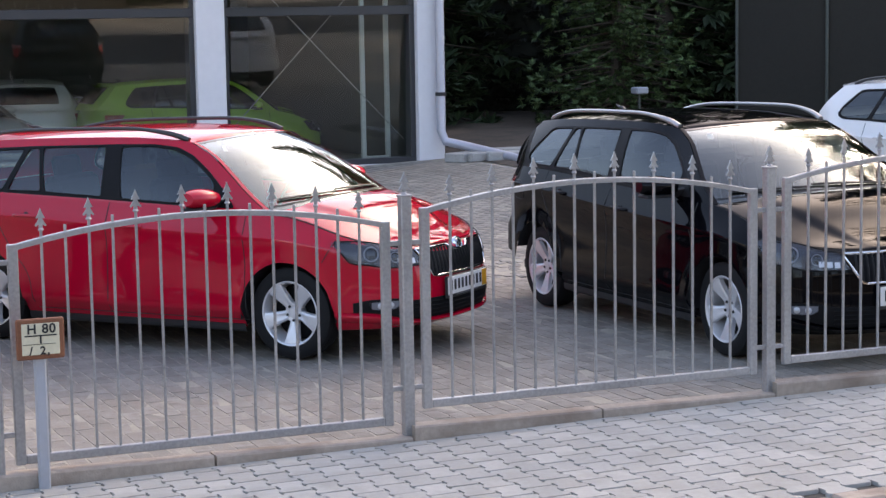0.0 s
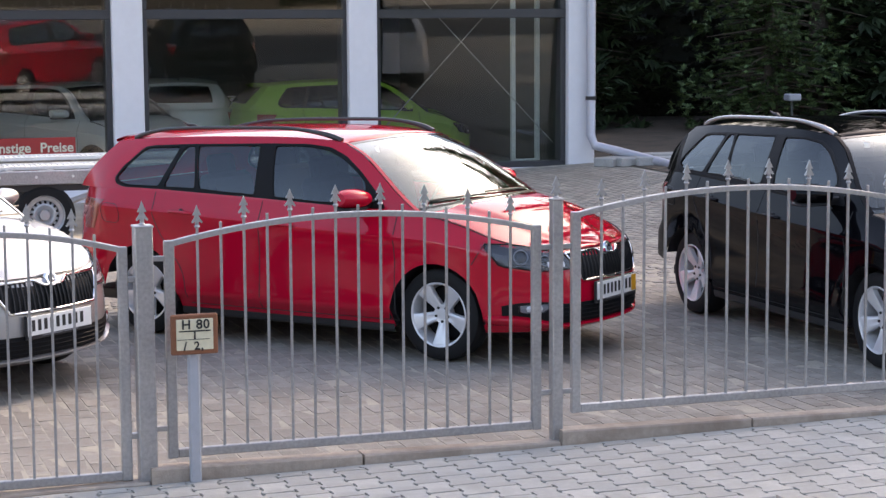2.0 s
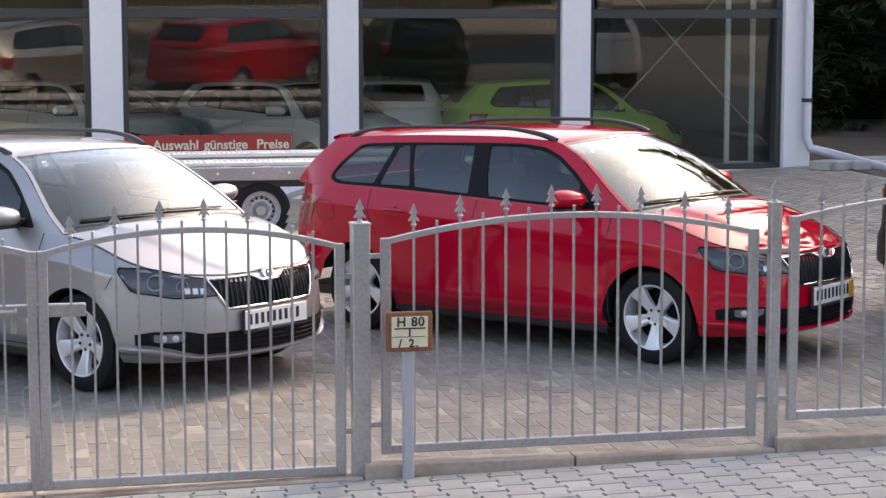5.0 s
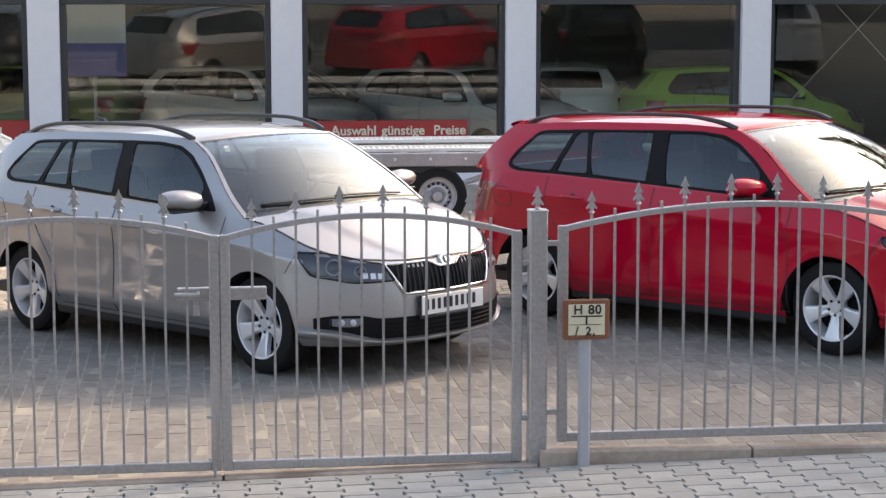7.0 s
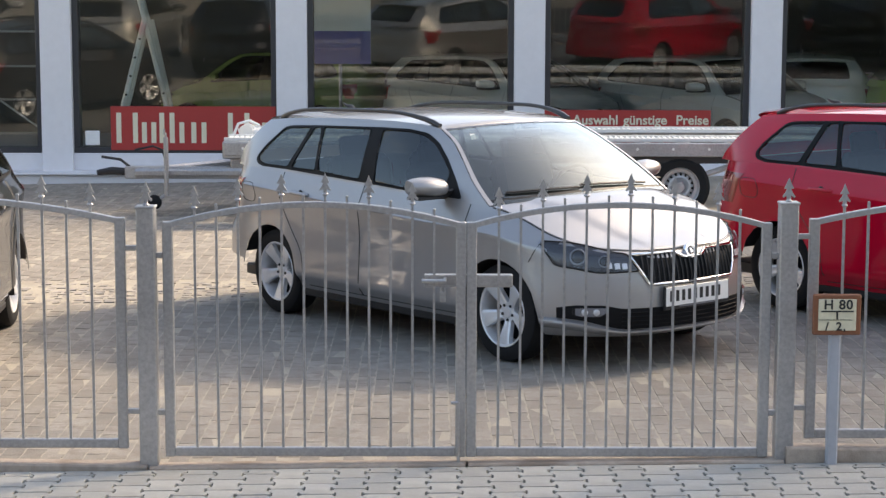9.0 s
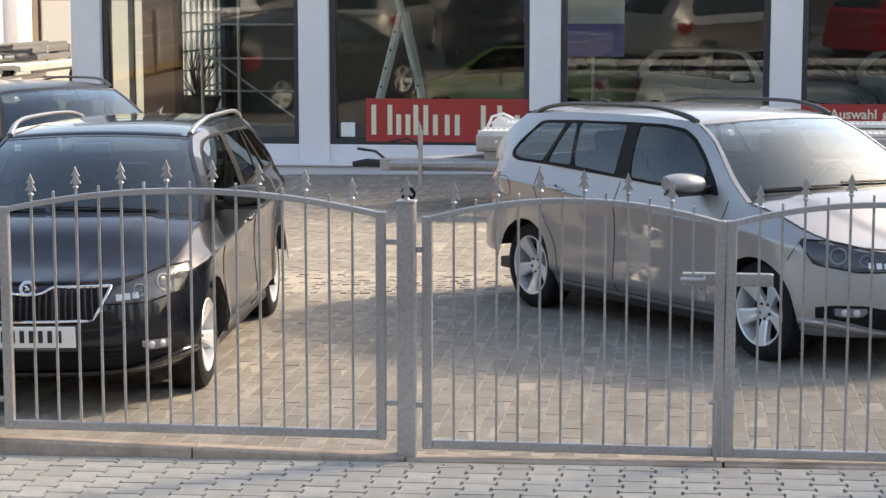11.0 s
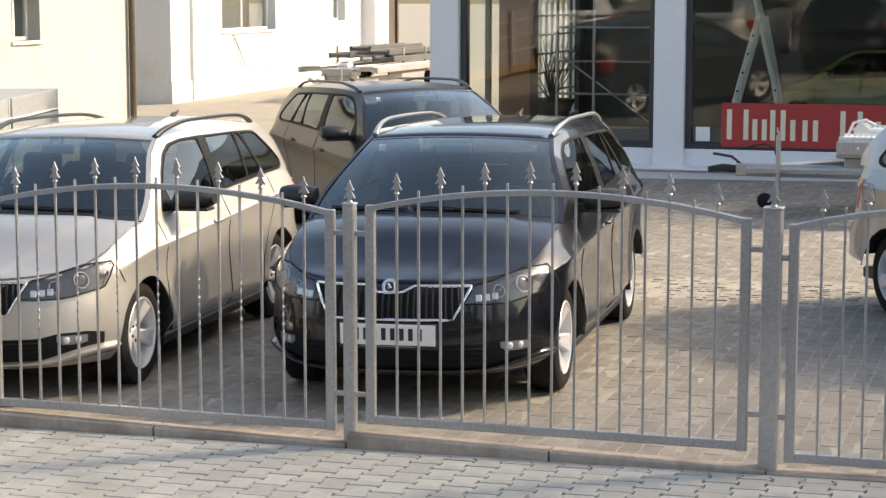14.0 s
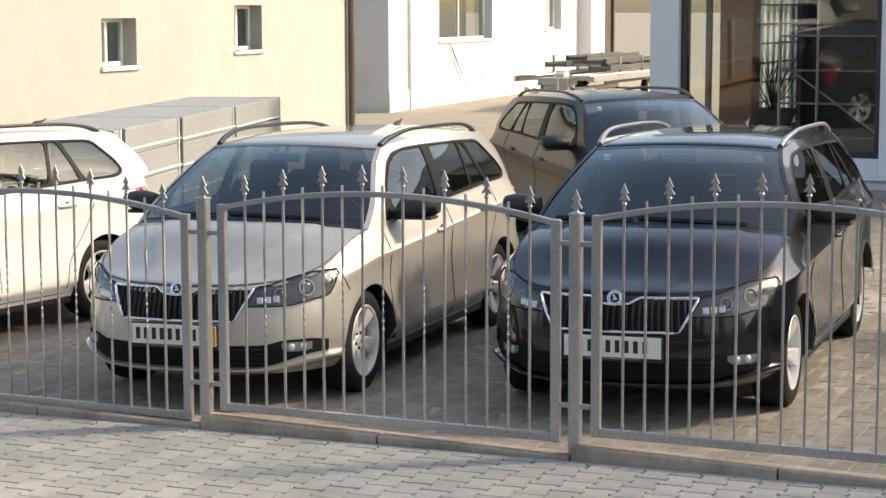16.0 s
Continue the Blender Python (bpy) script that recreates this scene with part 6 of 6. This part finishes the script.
# last three are hidden behind the screen, added to shade the showroom's corner
for x, y, k, a in ((24.6, 20.5, 1.3, 200), (20.2, 26.2, 1.3, 75), (28.6, 18.8, 0.98, 310), (15.6, 25.0, 0.42, 150), (12.4, 26.0, 0.40, 250), (27.0, 24.5, 1.05, 20), (32.0, 14.0, 0.9, 40), (18.6, 24.0, 0.5, 100), (19.8, 19.6, 0.8, 70), (22.4, 17.2, 0.9, 160), (25.6, 14.6, 0.85, 260)):
    c = copy_thing(tall, pose(x, y, gz(min(x, 15), y) - 0.1, 0, 0, a))
    c.scale = (k, k, k)
# trees out of view, placed to filter the sun over the yard and pavement
bare = bare_tree(29.5, 17.1, 30.4, 5.6, 31, "tall leafless tree out of view beside the yard")
for x, y, k, a in ((33.2, 12.6, 1.0, 80), (35.8, 7.2, 1.0, 190)):
    c = copy_thing(bare, pose(x, y, gz(15, 0) - 0.1, 0, 0, a))
    c.scale = (k, k, k)
# clipped hedge that closes the yard's back; deep shade is in its leaf colour
hedge = thing("dark_hedge", "dense dark green hedge in deep shade", "hedge")
HP = [(10.9, 24.6), (13.6, 24.9), (16.6, 23.2), (19.4, 21.2), (22.6, 18.9)]
hb_, rngh = Build(), random.Random(77)
core = Build()
for (x0, y0), (x1, y1) in zip(HP, HP[1:]):
    d = Vector((x1 - x0, y1 - y0, 0))
    ln = d.length
    d.normalize()
    nrm = Vector((d.y, -d.x, 0))
    core.obox(pose((x0 + x1) / 2, (y0 + y1) / 2, 1.9, 0, 0, math.degrees(math.atan2(d.y, d.x))), (ln / 2, 0.45, 1.9), 0.2)
    for k in range(int(ln * 420)):
        p = Vector((x0, y0, 0)) + d * rngh.uniform(0, ln) + nrm * (0.48 + rngh.gauss(0, 0.06)) + Vector((0, 0, rngh.uniform(0.1, 3.95)))
        spray(hb_, rngh, p, nrm * 0.7 + Vector((rngh.gauss(0, 0.6), rngh.gauss(0, 0.6), rngh.gauss(0.2, 0.6))), rngh.uniform(0.12, 0.26))
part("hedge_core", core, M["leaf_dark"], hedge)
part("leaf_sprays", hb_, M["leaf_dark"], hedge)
# trees across the street, out of view, added to darken reflections in glass and paint
for i, (x, y, k, a) in enumerate(((-26, -29, 0.9, 10), (-20, -28, 0.9, 80), (-14.5, -29, 0.9, 140), (-8.5, -28.5, 0.9, 220), (-3, -29, 0.9, 300), (3, -28, 0.9, 30), (8.5, -29, 0.9, 100), (14, -22, 0.72, 190), (20, -24, 0.8, 250), (27, -22, 0.76, 330), (33, -18, 0.8, 20), (38, -8, 0.8, 60), (-33, -18, 0.8, 130))):
    c = copy_thing(tall, pose(x, y, gz(x, 0) - 0.3, 0, 0, a))
    c.scale = (k * 1.3, k * 1.3, k * 0.72)
    tagged(c, "dark conifer out of view across the street", group="conifers across the street")
# house out of view, added to close the street; dark so panes reflect little
opp = thing("street_house", "long dark rendered house added across the street, out of view", "building")
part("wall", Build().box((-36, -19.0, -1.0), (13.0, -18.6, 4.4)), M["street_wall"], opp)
part("roof", Build().box((-36.4, -25.0, 4.4), (13.4, -18.2, 4.75), 0.05), M["concrete"], opp)
scr = thing("screen_fence", "tall dark green screen fence on thin posts", "fence")
FX = [(16.68, 17.19), (17.78, 16.30), (20.3, 14.2), (22.9, 12.1), (25.6, 9.9)]
for (x0, y0), (x1, y1) in zip(FX, FX[1:]):
    part("post", Build().tube([(x0, y0, 0.1), (x0, y0, 2.75)], 0.026, 8), M["post_green"], scr)
    d = Vector((x1 - x0, y1 - y0, 0))
    part("screen", Build().obox(pose((x0 + x1) / 2, (y0 + y1) / 2 + 0.05, 1.5, 0, 0, math.degrees(math.atan2(d.y, d.x))), (d.length / 2, 0.006, 1.15)), M["mesh_green"], scr, "dark woven screen")
b = Build()
rows = [[Vector((x, y, gz(x, y) + 0.012)) for x in np.linspace(10.7, 34, 20)] for y in np.linspace(12.3, 34, 18)]
tagged(part("soil_bed", b.grid(rows), M["soil"]), "bare brown soil under the conifers", "soil", kind="structure")

# small box on a stake behind the parked cars
stake = thing("garden_lamp", "small pale box lamp on a thin stake", "lamp")
zs = gz(14.9, 17.2)
part("stake", Build().tube([(14.9, 17.2, zs - 0.05), (14.9, 17.2, 1.05)], 0.02, 8), M["post_green"], stake)
part("lamp_box", Build().box((14.80, 17.1, 1.03), (15.02, 17.3, 1.14), 0.02), M["pole_grey"], stake)


# ---- kerb, pavement and yard blocks ----
KX = [-9.75, -7.62, -5.50, -3.385, -1.30, 1.71, 3.822, 6.01, 8.20]
KERB = tagged(new("kerb_row"), "low concrete kerb under the fence, stepped panel by panel", "kerb", kind="structure")
for a, c in zip(KX, KX[1:]):
    gate = a == -1.30
    h0, h1 = (0.012, 0.012) if gate else (0.075, 0.020)
    n = 2 if gate else 2
    for i in range(n):
        x0, x1 = lerp(a, c, i / n) + 0.006, lerp(a, c, (i + 1) / n) - 0.006
        za, zb = gz(x0, 0) + lerp(h0, h1, i / n), gz(x1, 0) + lerp(h0, h1, (i + 1) / n)
        b = Build()
        rows = [[Vector((x, y, z + dz)) for y, dz in ((-0.075, -0.25), (-0.075, -0.008), (-0.068, 0.0), (0.032, 0.0), (0.038, -0.008), (0.038, -0.25))] for x, z in ((x0, za), (x1, zb))]
        b.grid(rows)
        b.add(rows[0], [tuple(range(6))[::-1]]).add(rows[1], [tuple(range(6))])
        part("kerb_stone", b, M["kerb"], KERB)
EDGE = tagged(new("pavement_edge"), "kerb stones between pavement and street", "kerb", kind="structure")
for i in range(16):
    x0 = -9 + i * 1.0
    part("kerb_stone", Build().box((x0 + 0.004, -2.16, gz(x0, 0) - 0.25), (x0 + 0.996, -2.02, gz(x0 + 0.5, 0) + 0.004), 0.012), M["kerb"], EDGE)


def bone(w, wn, l, h, inset):
    """A bone-shaped paving stone: wide ends, narrow waist, bevelled top."""
    c = 0.013
    half_outline = [(w / 2 - c, -l / 2), (w / 2, -l / 2 + c), (w / 2, -l * 0.29), (wn / 2, -l * 0.14), (wn / 2, l * 0.14), (w / 2, l * 0.29), (w / 2, l / 2 - c), (w / 2 - c, l / 2)]
    out = half_outline + [(-x, -y) for x, y in half_outline]
    n = len(out)
    b = Build()
    top = [((1 - inset / 0.08) * x, (1 - inset / 0.10) * y) for x, y in out]
    b.add([(x, y, -0.03) for x, y in out] + [(x, y, h - 0.004) for x, y in out] + [(x, y, h) for x, y in top],
          [tuple(range(2 * n, 3 * n))] + [(k * n + i, k * n + (i + 1) % n, (k + 1) * n + (i + 1) % n, (k + 1) * n + i) for k in (0, 1) for i in range(n)])
    return b


rngp = random.Random(11)
PW, PN, PL, ROW = 0.156, 0.113, 0.1825, 0.193
pitch = 0.143
pav = tagged(new("pavement"), "pavement of pale grey bone-shaped concrete stones", "pavement", kind="structure")
stone = bone(PW, PN, PL, 0.0, 0.002)
variants = [stone.mesh("paving_stone", M["paver"])]
rest, made = Build(), 0
for i in range(int(18 / pitch)):
    x = -9.2 + i * pitch
    for j in range(-1, 11):
        y = -0.075 - ROW / 2 - j * ROW + (ROW / 2 if i % 2 else 0)
        if y < -1.96 or (y > -0.075 - ROW * 0.3 and not i % 2) or y > 0:
            continue
        half = y > -0.075 - ROW * 0.3
        m = pose(x, y - (ROW / 4 if half else 0), gz(x, 0) + rngp.gauss(0, 0.0007), rngp.gauss(0, 0.15), rngp.gauss(0, 0.15) - 0.69, rngp.gauss(0, 0.4)) @ Matrix.Diagonal((1, 0.48 if half else 1, 1, 1))
        if -4.6 < x < 4.6 and y > -0.75 and made < 300:
            o = new("paving_stone", variants[0])
            o.parent, o.matrix_basis = pav, m
            made += 1
        else:
            rest.add([m @ Vector(p) for p in stone.v], stone.f)
tagged(part("paving_stones", rest, M["paver_i"], pav), "rows of the same stones", kind="stuff")
b = Build()
rows = [[Vector((x, y, gz(x, 0) - 0.020)) for x in np.linspace(-9.3, 9, 30)] for y in (-2.03, -1.9, -0.07)]
part("joint_bed", b.grid(rows), M["joint_dark"], pav)

yard = tagged(new("yard_paving"), "yard paved with small reddish grey concrete blocks", "paving", kind="structure")
BX, BY = 0.105, 0.21


def block_build(h=0.0):
    """A paving block with a shallow notch along the middle of each long side."""
    hx, hy = BX / 2 - 0.0012, BY / 2 - 0.0012
    out = [(-hx, -hy), (hx, -hy), (hx, -hy * 0.5), (hx - 0.006, -hy * 0.42), (hx - 0.006, hy * 0.42), (hx, hy * 0.5), (hx, hy), (-hx, hy)]
    n = len(out)
    b = Build()
    b.add([(x, y, -0.03) for x, y in out] + [(x * 0.966, y * 0.984, h) for x, y in out],
          [tuple(range(n, 2 * n))] + [(i, (i + 1) % n, n + (i + 1) % n, n + i) for i in range(n)])
    return b


blk = block_build()
blk_me = blk.mesh("yard_block", M["yard"])
verts, faces, made = [], [], 0
proto = [Vector(p) for p in blk.v]
for i in range(int((YARD_R - YARD_L) / BX)):
    x = YARD_L + (i + 0.5) * BX
    for j in range(int(14.8 / BY)):
        y = 0.05 + (j + 0.5 + (0.5 if i % 2 else 0)) * BY
        if 5.05 < y < 6.2 or (x > 10.6 and y > 12.3):
            continue
        z = gz(x, y) + rngp.gauss(0, 0.0008)
        rx, ry = rngp.gauss(0, 0.004), rngp.gauss(0, 0.006)
        if 0.0 < x < 3.2 and 0.1 < y < 1.25 and made < 300:
            o = new("yard_block", blk_me)
            o.parent, o.matrix_basis = yard, pose(x, y, z, math.degrees(rx), math.degrees(ry), 0)
            made += 1
            continue
        k = len(verts)
        verts += [(x + p.x, y + p.y, z + p.z + rx * p.y - ry * p.x) for p in proto]
        faces += [tuple(k + q for q in f) for f in blk.f]
b = Build()
b.v, b.f = verts, faces
tagged(part("yard_blocks", b, M["yard_i"], yard), "rows of the same blocks", kind="stuff")
# rough sett gutter across the yard
verts, faces = [], []
y = 5.10
while y < 6.15:
    x = YARD_L + rngp.random() * 0.1
    while x < YARD_R:
        w = rngp.uniform(0.075, 0.125)
        z = gz(x, y) + rngp.uniform(-0.004, 0.006)
        k = len(verts)
        hy = 0.045
        base = [(x - w / 2 + 0.006, y - hy), (x + w / 2 - 0.006, y - hy + rngp.uniform(-0.006, 0.006)), (x + w / 2 - 0.006, y + hy), (x - w / 2 + 0.006, y + hy + rngp.uniform(-0.006, 0.006))]
        verts += [(p, q, z - 0.05) for p, q in base] + [(x + (p - x) * 0.8, y + (q - y) * 0.78, z + rngp.uniform(-0.004, 0.004)) for p, q in base]
        faces += [(k + 4, k + 5, k + 6, k + 7), (k, k + 1, k + 5, k + 4), (k + 1, k + 2, k + 6, k + 5), (k + 2, k + 3, k + 7, k + 6), (k + 3, k, k + 4, k + 7)]
        x += w
    y += 0.105
b = Build()
b.v, b.f = verts, faces
tagged(part("granite_setts", b, M["sett"], yard), "band of rough granite setts", kind="stuff")
b = Build()
rows = [[Vector((x, y, gz(x, y) - 0.0015)) for x in np.linspace(YARD_L, YARD_R, 12)] for y in np.linspace(0.04, 15.0, 24)]
part("yard_joint_bed", b.grid(rows), M["yard_joint"], yard)
